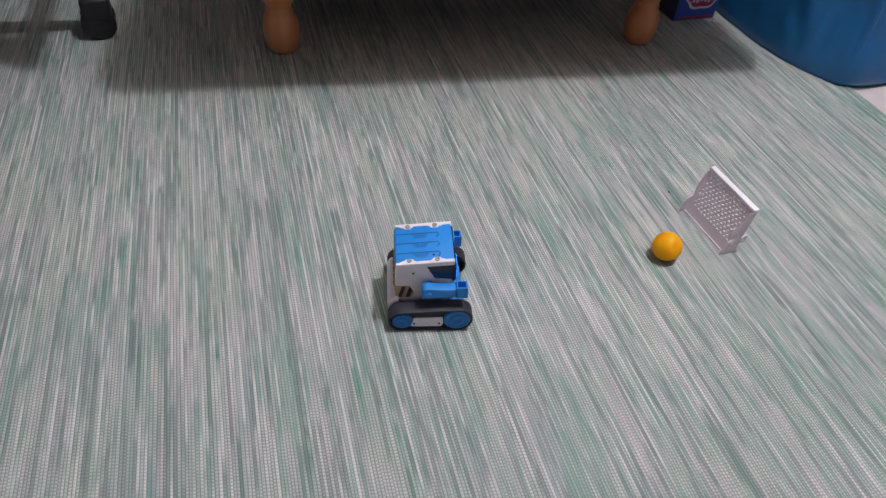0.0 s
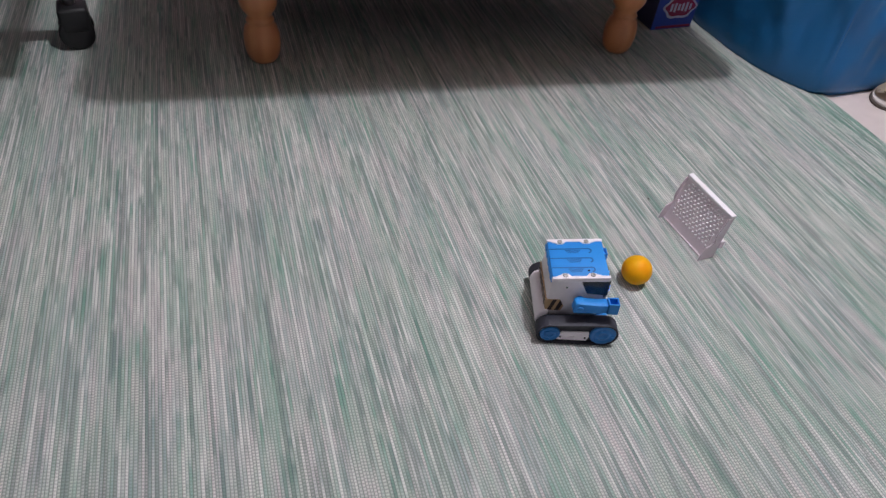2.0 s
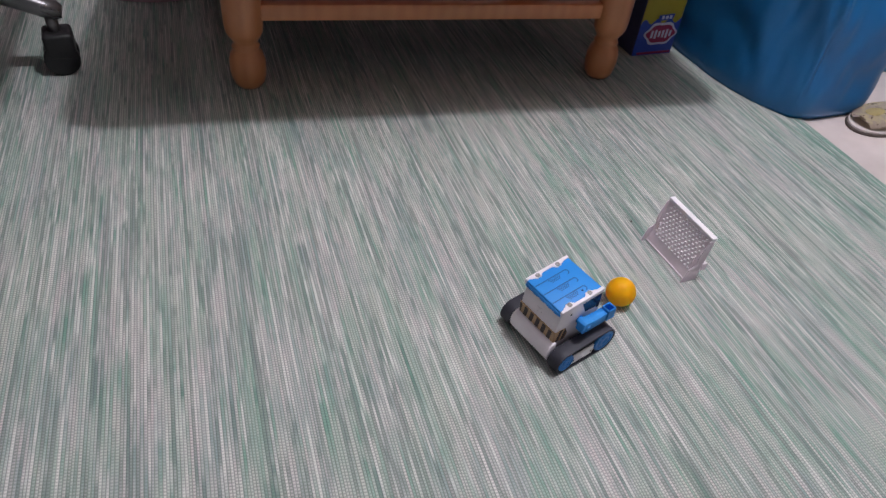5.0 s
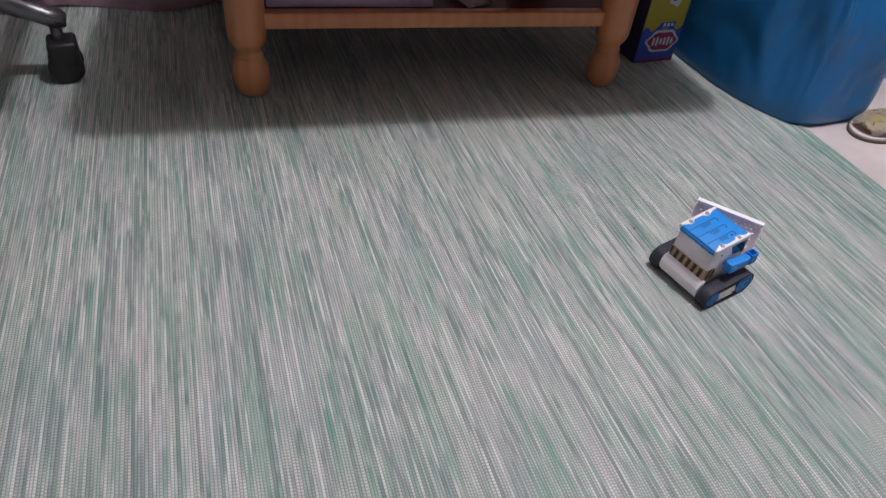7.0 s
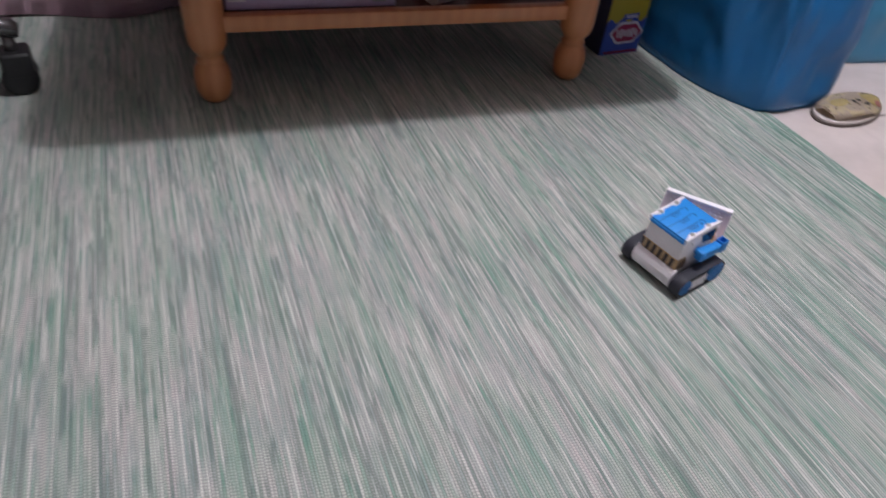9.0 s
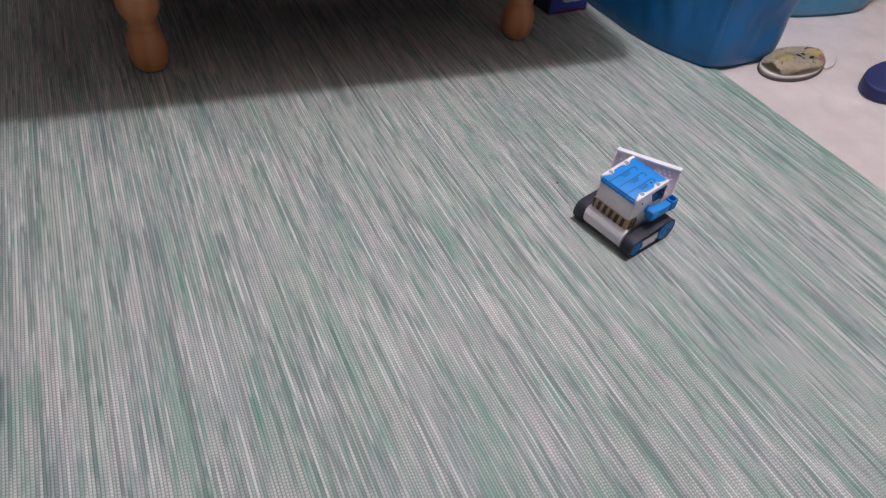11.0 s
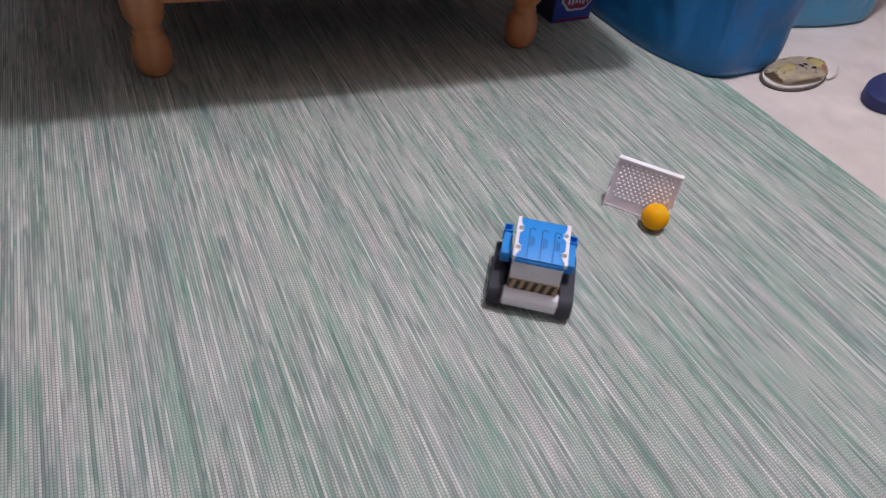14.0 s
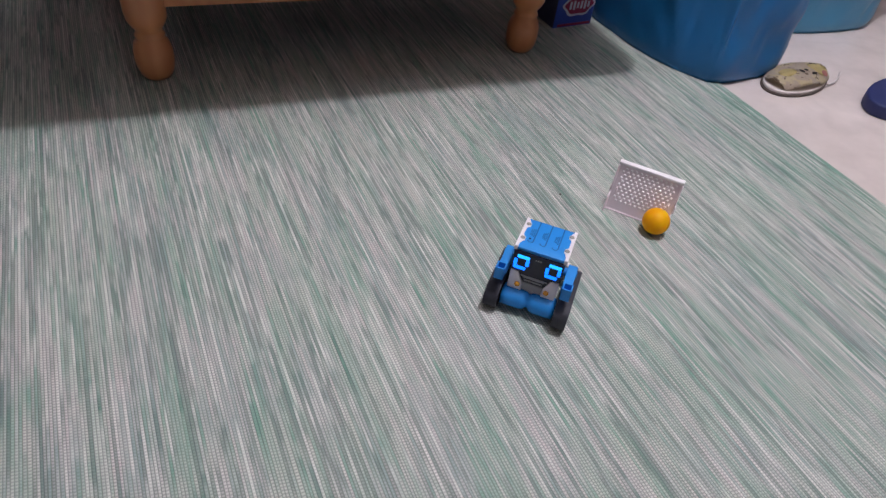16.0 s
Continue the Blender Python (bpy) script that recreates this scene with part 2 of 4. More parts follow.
def block(x0, x1, y0, y1, z0, z1, bevel=0.0, seg=2, bm=None):
    own = bmesh.new()
    bmesh.ops.create_cube(own, size=1)
    for v in own.verts:
        v.co = Vector(((x0 + x1) / 2 + v.co.x * (x1 - x0), (y0 + y1) / 2 + v.co.y * (y1 - y0), (z0 + z1) / 2 + v.co.z * (z1 - z0)))
    if bevel:
        bmesh.ops.bevel(own, geom=own.edges[:], offset=bevel, segments=seg, profile=0.5, affect="EDGES")
    return merge(bm, own)


def merge(bm, own):
    if bm is None:
        return own
    mesh = bpy.data.meshes.new("tmp")
    own.to_mesh(mesh)
    own.free()
    bm.from_mesh(mesh)
    bpy.data.meshes.remove(mesh)
    return bm


def prism(points, a0, a1, axis="y", bevel=0.0, seg=2, bm=None):
    """A flat outline drawn out along an axis: y (outline in x, z), x (outline in y, z) or z (outline in x, y)."""
    own = bmesh.new()
    place = {"y": lambda p, a: (p[0], a, p[1]), "x": lambda p, a: (a, p[0], p[1]), "z": lambda p, a: (p[0], p[1], a)}[axis]
    lo = [own.verts.new(place(p, a0)) for p in points]
    hi = [own.verts.new(place(p, a1)) for p in points]
    own.faces.new(lo)
    own.faces.new(hi[::-1])
    for i in range(len(points)):
        j = (i + 1) % len(points)
        own.faces.new((lo[j], lo[i], hi[i], hi[j]))
    bmesh.ops.recalc_face_normals(own, faces=own.faces[:])
    if bevel:
        bmesh.ops.bevel(own, geom=own.edges[:], offset=bevel, segments=seg, profile=0.5, affect="EDGES", clamp_overlap=True)
    return merge(bm, own)


def turned(profile, n=32, m=None, bm=None):
    """A solid of revolution about z from (radius, height) pairs."""
    own = bmesh.new()
    rings = []
    for r, z in profile:
        rings.append([own.verts.new((r * math.cos(2 * math.pi * k / n), r * math.sin(2 * math.pi * k / n), z)) for k in range(n)])
    for a, b in zip(rings, rings[1:]):
        for k in range(n):
            own.faces.new((a[k], a[(k + 1) % n], b[(k + 1) % n], b[k]))
    own.faces.new(rings[0][::-1])
    own.faces.new(rings[-1])
    if m is not None:
        own.transform(m)
    return merge(bm, own)


def tube(points, radius, n=10, bm=None):
    own = bmesh.new()
    rings = []
    for i, p in enumerate(points):
        p = Vector(p)
        d = (Vector(points[min(i + 1, len(points) - 1)]) - Vector(points[max(i - 1, 0)])).normalized()
        u = d.cross(Vector((0.13, 0.31, 0.94))).normalized()
        w = d.cross(u)
        rings.append([own.verts.new(p + radius * (u * math.cos(2 * math.pi * k / n) + w * math.sin(2 * math.pi * k / n))) for k in range(n)])
    for a, b in zip(rings, rings[1:]):
        for k in range(n):
            own.faces.new((a[k], a[(k + 1) % n], b[(k + 1) % n], b[k]))
    own.faces.new(rings[0][::-1])
    own.faces.new(rings[-1])
    bmesh.ops.recalc_face_normals(own, faces=own.faces[:])
    return merge(bm, own)


def thing(name, m, label, category, group=""):
    ob = new(name)
    ob.matrix_basis = m
    return tagged(ob, label, category, group)


LIE_Y = Matrix.Rotation(radians(-90), 4, "X")  # z axis to y
LIE_X = Matrix.Rotation(radians(90), 4, "Y")  # z axis to x


# ---- the room ----
def room():
    x0, x1, y0, y1, h = -3.0, 3.4, -2.2, 3.3, 2.6
    floor = part("floor", block(x0, x1, y0, y1, -0.15, -0.005), M_TILE)
    tagged(floor, "glossy pinkish white marble-veined stone floor", "floor", kind="structure")
    for name, box in (("wall_north", (x0, x1, y1, y1 + 0.15)), ("wall_south", (x0, x1, y0 - 0.15, y0)),
                      ("wall_west", (x0 - 0.15, x0, y0 - 0.15, y1 + 0.15)), ("wall_east", (x1, x1 + 0.15, y0 - 0.15, y1 + 0.15))):
        # unseen south wall kept paler and bluish to bounce fill light
        pale = name == "wall_south"
        tagged(part(name, block(*box, -0.15, h), M_WALL_BOUNCE if pale else M_WALL), "unseen bluish grey plaster wall that bounces fill light" if pale else "plain taupe painted plaster wall", "wall", kind="structure")
    tagged(part("ceiling", block(x0 - 0.15, x1 + 0.15, y0 - 0.15, y1 + 0.15, h, h + 0.12), M_CEIL), "plain pale grey painted ceiling", "ceiling", kind="structure")


def rug():
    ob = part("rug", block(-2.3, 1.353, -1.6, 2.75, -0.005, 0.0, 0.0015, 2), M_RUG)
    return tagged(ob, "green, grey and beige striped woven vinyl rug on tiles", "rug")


# ---- the wooden table ----
TABLE = pose(0.656, 1.664, 0, 0, 0, -5.2)


def rounded_box(x0, x1, y0, y1, r):
    pts = []
    for cx, cy, a in ((x1 - r, y1 - r, 0), (x0 + r, y1 - r, 90), (x0 + r, y0 + r, 180), (x1 - r, y0 + r, 270)):
        pts += [(cx + r * math.cos(radians(a + 15 * k)), cy + r * math.sin(radians(a + 15 * k))) for k in range(7)]
    return pts


def low_table():
    root = thing("wooden_table", TABLE, "low varnished pine table with turned legs and maroon shelf", "table")
    hx, depth = 0.352, 0.40
    foot = [(0.012, 0.0), (0.022, 0.001), (0.0275, 0.008), (0.031, 0.020), (0.0325, 0.034), (0.0320, 0.050), (0.0285, 0.064), (0.0235, 0.071),
            (0.0225, 0.074), (0.0250, 0.077), (0.0225, 0.081), (0.0215, 0.085), (0.0235, 0.090), (0.0290, 0.098), (0.0325, 0.106),
            (0.0338, 0.120), (0.0340, 0.150), (0.0340, 0.235), (0.034, 0.25), (0.027, 0.262), (0.030, 0.275), (0.033, 0.30), (0.033, 0.412)]
    first = None
    for sx, y in ((-1, 0), (1, 0), (-1, depth), (1, depth)):
        if first is None:
            first = part("leg", turned(foot, 36), M_WOOD, root, "turned pine leg with a bulb foot", 40, Matrix.Translation((sx * hx, y, 0)))
        else:
            leg = new("leg", first.data)
            leg.parent, leg.matrix_basis = root, pose(sx * hx, y, 0, 0, 0, 70 * y + 40 * sx)
    part("front_rail", block(-hx + 0.03, hx - 0.03, -0.012, 0.012, 0.126, 0.155, 0.003), M_WOOD, root, smooth=35)
    part("back_rail", block(-hx + 0.03, hx - 0.03, depth - 0.012, depth + 0.012, 0.126, 0.155, 0.003), M_WOOD, root, smooth=35)
    for sx in (-1, 1):
        part("side_rail", block(sx * hx - 0.011, sx * hx + 0.011, 0.03, depth - 0.03, 0.126, 0.155, 0.003), M_WOOD, root, smooth=35)
    part("shelf", block(-hx + 0.012, hx - 0.012, 0.0125, depth - 0.0125, 0.138, 0.151, 0.001), M_SHELF, root, "maroon shelf board")
    for y in (0, depth):
        part("top_rail", block(-hx + 0.03, hx - 0.03, y - 0.012, y + 0.012, 0.385, 0.412, 0.003), M_WOOD, root, smooth=35)
    part("tabletop", prism(rounded_box(-hx - 0.107, hx + 0.205, -0.219, depth + 0.07, 0.05), 0.412, 0.440, "z", 0.006, 3), M_WOOD, root, "overhanging pine tabletop", 35)


def on_shelf():
    box = thing("flat_box", TABLE @ pose(-0.165, 0.12, 0.152), "flat lilac cardboard box lying on the shelf", "box")
    part("box_body", block(-0.150, 0.150, -0.10, 0.16, 0.0, 0.045, 0.002), M_LILAC, box)
    part("tape", block(-0.145, -0.115, -0.1025, -0.1002, 0.016, 0.036), M_PAPER, box, "white sticker")
    for k in range(4):
        part("print_line", block(0.105, 0.130, -0.1020, -0.1002, 0.010 + 0.006 * k, 0.0125 + 0.006 * k), M_GREY, box)
    sheet = thing("paper_sheet", TABLE @ pose(0.06, 0.06, 0.154, 0, 0, 24), "loose white paper sheet on the shelf", "paper")
    bm = bmesh.new()
    nx, ny = 8, 6
    grid = [[bm.verts.new((-0.03 + 0.06 * i / nx, -0.045 + 0.20 * j / ny, 0.006 * math.sin(3.0 * j / ny) * math.cos(1.6 * i / nx) + 0.002)) for j in range(ny + 1)] for i in range(nx + 1)]
    for i in range(nx):
        for j in range(ny):
            bm.faces.new((grid[i][j], grid[i + 1][j], grid[i + 1][j + 1], grid[i][j + 1]))
    bmesh.ops.solidify(bm, geom=bm.faces[:], thickness=0.0006)
    part("page", bm, M_PAPER, sheet, smooth=60)
    tin = thing("round_tin", TABLE @ pose(0.195, 0.10, 0.152), "dark round metal tin standing on the shelf", "tin")
    part("tin_body", turned([(0.030, 0), (0.036, 0.002), (0.037, 0.006), (0.0355, 0.010), (0.0355, 0.07), (0.034, 0.072)], 36), M_TIN, tin, smooth=40)
    part("tin_rim", turned([(0.0365, 0.070), (0.038, 0.071), (0.038, 0.085), (0.035, 0.087)], 36), M_CHROME, tin, "metal lid", 40)


# ---- cartons, bags and shoes ----
def carton():
    root = thing("snack_carton", pose(1.181, 1.700, 0, 0, 0, 2), "upright blue and yellow printed cardboard carton beside the pine table", "box")
    w, d = 0.051, 0.060
    part("carton_base", block(-w, w, 0, 2 * d, 0, 0.072, 0.0015), M_CARTON_B, root, "blue lower part")
    part("carton_top", block(-w, w, 0, 2 * d, 0.072, 0.30, 0.0015), M_CARTON_Y, root, "yellow upper part")
    # left side's shade put into a dark blue panel
    part("side_panel", block(-w - 0.0012, -w - 0.0002, 0.001, 2 * d - 0.001, 0.001, 0.299), M_CARTON_D, root, "carton side in dark blue that paints its shade")
    part("red_strip", block(-w + 0.010, w - 0.004, -0.0012, -0.0002, 0.003, 0.008), M_LOGO_RED, root)
    # wavy border between the colours, and a plain emblem in the printed colours
    wave = [(-w, 0.060)] + [(-w + 2 * w * k / 16, 0.078 + 0.006 * math.sin(k * 1.25)) for k in range(17)] + [(w, 0.060)]
    part("blue_wave", prism([(x, z) for x, z in wave], -0.0009, -0.0002, "y"), M_CARTON_B, root)

    def lobed(rx, rz, cx, cz, bumps, depth):
        return [(cx + (rx * (1 + depth * math.cos(bumps * a))) * math.cos(a), cz + (rz * (1 + depth * math.cos(bumps * a))) * math.sin(a)) for a in [2 * math.pi * k / 40 for k in range(40)]]
    part("emblem_border", prism(lobed(0.041, 0.026, 0.006, 0.050, 6, 0.07), -0.0018, -0.0010, "y"), M_LOGO_WHITE, root)
    part("emblem", prism(lobed(0.036, 0.0205, 0.006, 0.050, 6, 0.07), -0.0026, -0.0019, "y"), M_LOGO_RED, root)
    for k in range(6):
        x = -0.020 + 0.0095 * k
        h = 0.0075 + 0.002 * math.sin(k * 2.1)
        part("emblem_mark", block(x, x + 0.0055, -0.0034, -0.0027, 0.049 - h, 0.051 + h, 0.0002, 1), M_LOGO_WHITE, root)
    part("banner", prism([(-0.012, 0.080), (0.026, 0.082), (0.028, 0.094), (-0.010, 0.092)], -0.0024, -0.0012, "y"), M_CARTON_B, root)
    for k in range(3):
        part("banner_mark", block(-0.004 + 0.010 * k, 0.002 + 0.010 * k, -0.0034, -0.0025, 0.084, 0.091), M_LOGO_WHITE, root)
    part("upper_print", prism(lobed(0.017, 0.022, 0.012, 0.150, 5, 0.12), -0.0012, -0.0002, "y"), M_LOGO_WHITE, root)
    part("upper_print_dark", prism(lobed(0.010, 0.012, 0.010, 0.152, 3, 0.2), -0.0022, -0.0013, "y"), M_CARTON_D, root)


def plump_bag(name, m, outline, height, flare, material, seed, label):
    """A standing plastic sack: a rounded base outline that leans outwards as it rises, with folds."""
    root = thing(name, m, label, "bag")
    bm = bmesh.new()
    n, rows = 96, 34
    rings = []
    cx = sum(p[0] for p in outline) / len(outline)
    cy = sum(p[1] for p in outline) / len(outline)
    # closed smooth outline through the corner points
    pts = []
    k = len(outline)
    for i in range(n):
        s = i / n * k
        j, f = int(s), s - int(s)
        p0, p1, p2, p3 = [Vector(outline[(j + d) % k]) for d in (-1, 0, 1, 2)]
        pts.append(0.5 * ((2 * p1) + (p2 - p0) * f + (2 * p0 - 5 * p1 + 4 * p2 - p3) * f * f + (3 * p1 - p0 - 3 * p2 + p3) * f ** 3))
    for r in range(rows + 1):
        u = r / rows
        z = height * u
        tuck = 0.93 + 0.07 * min(1, u * 14) ** 0.5
        ring = []
        for i, p in enumerate(pts):
            a = 2 * math.pi * i / n
            d = Vector((p.x - cx, p.y - cy))
            fold = 0.010 * math.sin(a * 5 + 3 * u + seed) * u + 0.012 * (noise.noise((math.cos(a) * 2.2, math.sin(a) * 2.2, z * 7 + seed)))
            fold += 0.006 * noise.noise((math.cos(a) * 6, math.sin(a) * 6, z * 16 + seed)) * min(1, u * 6)
            q = d * (tuck + flare * u) + d.normalized() * fold * min(1, 0.15 + u * 4)
            ring.append(bm.verts.new((cx + q.x, cy + q.y, z)))
        rings.append(ring)
    for a, b in zip(rings, rings[1:]):
        for i in range(n):
            bm.faces.new((a[i], a[(i + 1) % n], b[(i + 1) % n], b[i]))
    bm.faces.new(rings[0][::-1])
    top = bm.verts.new((cx, cy, height * 1.04))
    for i in range(n):
        bm.faces.new((rings[-1][i], rings[-1][(i + 1) % n], top))
    part("sack", bm, material, root, smooth=70)
    return root


def bags():
    plump_bag("blue_bag", pose(0, 0, -0.005), [(1.262, 1.780), (1.254, 1.640), (1.266, 1.540), (1.286, 1.470), (1.316, 1.415), (1.342, 1.395), (1.425, 1.388), (1.512, 1.402), (1.548, 1.49), (1.56, 1.66), (1.47, 1.84), (1.36, 1.90)],
              0.42, -0.12, M_BAG, 1.3, "large full blue plastic bag standing at the rug's edge")
    plump_bag("pale_blue_bag", pose(0, 0, -0.005), [(1.66, 1.60), (1.72, 1.545), (1.88, 1.522), (1.975, 1.54), (2.03, 1.66), (1.92, 1.86), (1.74, 1.88), (1.66, 1.76)],
              0.34, 0.10, M_BAG_PALE, 5.1, "pale blue plastic bag standing on the tiles")


def oval(rx, ry, n=40, squash=0.0):
    return [(rx * math.cos(a) * (1 + squash * math.sin(a)), ry * math.sin(a)) for a in [2 * math.pi * k / n for k in range(n)]]


def printed_slipper():
    root = thing("cloth_slipper", pose(1.532, 1.364, -0.005, 0, 0, 10), "child's printed yellow cloth slipper with a worn sole on tiles", "slipper")
    part("sole", prism(oval(0.096, 0.052), 0.0, 0.005, "z", 0.002), M_SOLE, root, "dark worn sole", 40)
    part("insole", prism(oval(0.093, 0.049), 0.0052, 0.0105, "z", 0.002), M_INSOLE, root, "pale insole", 40)
    # the upper: a low crumpled shell that gapes along one side of the heel
    def top(u, w):
        x = -0.084 + 0.174 * u
        half = 0.050 * math.sqrt(max(0.0, 1 - (x / 0.096) ** 2)) * (1 - 0.10 * max(0.0, -w) * (1 - u))
        lift = 0.017 * (1 - w * w) ** 0.7 * (0.55 + 0.45 * math.sin(math.pi * min(1, u * 0.9 + 0.12)))
        gape = 0.011 * max(0.0, -w) ** 1.5 * max(0.0, math.sin(math.pi * (u / 0.62 - 0.04))) if u < 0.64 else 0.0
        ripple = 0.0022 * math.sin(6 * w + 5 * u) * (1 - 0.6 * u) * (1 - w * w)
        return (x + 0.008 * w * w * (1 - u), half * w, 0.0128 + lift + gape + ripple)

    def shell(u0, u1, w0, w1, nu, nv, raised, thick, rounded=False):
        """A piece of the upper between u0..u1 along it and w0..w1 across it."""
        bm = bmesh.new()
        g = []
        for i in range(nu + 1):
            row = []
            for j in range(nv + 1):
                a, b = -1 + 2 * i / nu, -1 + 2 * j / nv
                if rounded:
                    a, b = a * math.sqrt(1 - b * b / 2), b * math.sqrt(1 - a * a / 2)
                x, y, z = top((u0 + u1) / 2 + a * (u1 - u0) / 2, (w0 + w1) / 2 + b * (w1 - w0) / 2)
                row.append(bm.verts.new((x, y, z + raised)))
            g.append(row)
        for i in range(nu):
            for j in range(nv):
                bm.faces.new((g[i][j], g[i + 1][j], g[i + 1][j + 1], g[i][j + 1]))
        bmesh.ops.solidify(bm, geom=bm.faces[:], thickness=thick)
        return bm

    upper = part("upper", shell(0, 1, -1, 1, 30, 18, 0, 0.0022), M_PRINT, root, "printed cloth upper", 60)
    for label, u0, u1, w0, w1, paint in (("yellow printed patch", 0.66, 0.96, -0.80, 0.30, M_PATCH), ("yellow printed patch", 0.12, 0.40, -0.20, 0.45, M_PATCH), ("pink printed spot", 0.74, 0.87, -0.86, -0.50, M_PATCH_2),
                                         ("dark printed mark", 0.42, 0.47, -0.30, -0.02, M_CASTER), ("dark printed mark", 0.50, 0.57, -0.25, -0.06, M_CASTER), ("dark printed mark", 0.54, 0.66, -0.52, -0.40, M_CASTER)):
        part("print", shell(u0, u1, w0, w1, 8, 8, 0.0012 if paint is not M_PATCH_2 else 0.0018, 0.0010, True), paint, upper, label, 60)
    part("strap", tube([(0.052, -0.046, 0.0065), (0.080, -0.046, 0.006), (0.108, -0.038, 0.006), (0.134, -0.026, 0.006)], 0.0020), M_INSOLE, root, "thin pale strap")


def navy_slipper():
    root = thing("foam_slipper", pose(1.710, 1.228, -0.005, 0, 0, 6), "navy blue foam slipper lying on the tiles", "slipper")
    part("sole", prism(oval(0.120, 0.062), 0.0, 0.028, "z", 0.007, 3), M_NAVY, root, smooth=40)
    bm = bmesh.new()
    n, g = 16, []
    for s in (0.075, 0.112):
        g.append([bm.verts.new((s, 0.050 * math.cos(math.pi * k / n), 0.022 + 0.045 * math.sin(math.pi * k / n))) for k in range(n + 1)])
    for k in range(n):
        bm.faces.new((g[0][k], g[1][k], g[1][k + 1], g[0][k + 1]))
    bmesh.ops.solidify(bm, geom=bm.faces[:], thickness=0.006)
    part("band", bm, M_NAVY, root, smooth=50)


# ---- office chair and bed at the back ----
def office_chair():
    cx, cy = -0.300, 1.765
    root = thing("office_chair", pose(cx, cy, 0), "office chair with a grey metal star base and black casters", "chair")
    aim = math.atan2(1.797 - cy, -0.010 - cx)
    reach = math.hypot(1.797 - cy, -0.010 - cx)
    for k in range(5):
        a = aim + 2 * math.pi * k / 5
        turn = Matrix.Rotation(a, 4, "Z")
        bm = bmesh.new()
        rings = []
        for x, z, w, h in ((0.02, 0.258, 0.023, 0.026), (0.12, 0.206, 0.021, 0.023), (0.20, 0.162, 0.0195, 0.020), (reach - 0.006, 0.117, 0.017, 0.017), (reach + 0.012, 0.111, 0.0155, 0.016), (reach + 0.020, 0.107, 0.010, 0.011)):
            rings.append([bm.verts.new((x + 0.25 * h * math.sin(q), w * math.cos(q) * (1.12 - 0.12 * abs(math.sin(q))), z + h * math.sin(q))) for q in [2 * math.pi * i / 16 for i in range(16)]])
        for r0, r1 in zip(rings, rings[1:]):
            for i in range(16):
                bm.faces.new((r0[i], r0[(i + 1) % 16], r1[(i + 1) % 16], r1[i]))
        bm.faces.new(rings[0][::-1])
        bm.faces.new(rings[-1])
        bmesh.ops.recalc_face_normals(bm, faces=bm.faces[:])
        part("base_arm", bm, M_CHROME, root, smooth=50, m=turn)
        caster = part("caster", block(reach - 0.022, reach + 0.026, -0.027, 0.027, 0.030, 0.076, 0.007, 3), M_CASTER, root, "black caster", 40, turn)
        for s in (-1, 1):
            wheel = turned([(0.010, -0.010), (0.026, -0.010), (0.029, -0.007), (0.029, 0.007), (0.026, 0.010), (0.010, 0.010)], 24, Matrix.Translation((reach, s * 0.016, 0.029)) @ LIE_Y)
            part("caster_wheel", wheel, M_CASTER, caster, smooth=40)
        part("stem", turned([(0.010, 0.072), (0.010, 0.100)], 12, Matrix.Translation((reach, 0, 0))), M_CHROME, caster, smooth=40)
    part("hub", turned([(0.036, 0.215), (0.042, 0.222), (0.042, 0.282), (0.030, 0.289)], 24), M_CASTER, root, smooth=40)
    part("gas_column", turned([(0.024, 0.265), (0.024, 0.32), (0.014, 0.321), (0.014, 0.435)], 20), M_CASTER, root, smooth=40)
    # seat is out of view, set off the hub so its shadow reaches further
    part("seat", block(-0.22, 0.33, -0.25, 0.26, 0.43, 0.50, 0.03, 4), M_SEAT, root, "black cloth seat", 50)
    # unseen armrests added, wide enough to shade the rug beside the table
    for x in (-0.275, 0.395):
        post = block(x - 0.013, x + 0.013, -0.20, 0.22, 0.42, 0.46, 0.006)
        block(x - 0.013, x + 0.013, -0.20, -0.13, 0.43, 0.68, 0.006, bm=post)
        block(x - 0.013, x + 0.013, 0.15, 0.22, 0.43, 0.68, 0.006, bm=post)
        armrest = part("armrest_frame", post, M_CASTER, root, smooth=40)
        part("armrest_pad", block(x - 0.035, x + 0.035, -0.22, 0.24, 0.67, 0.70, 0.012, 3), M_SEAT, armrest, "unseen padded armrest that shades the rug", 45)
    # backrest added out of view along with the armrests
    part("backrest", block(-0.17, 0.30, 0.25, 0.30, 0.58, 1.05, 0.022, 4), M_SEAT, root, "unseen black cloth backrest", 50)
    part("backrest_bar", block(0.03, 0.10, 0.23, 0.25, 0.44, 0.70, 0.006), M_CASTER, root, smooth=40)


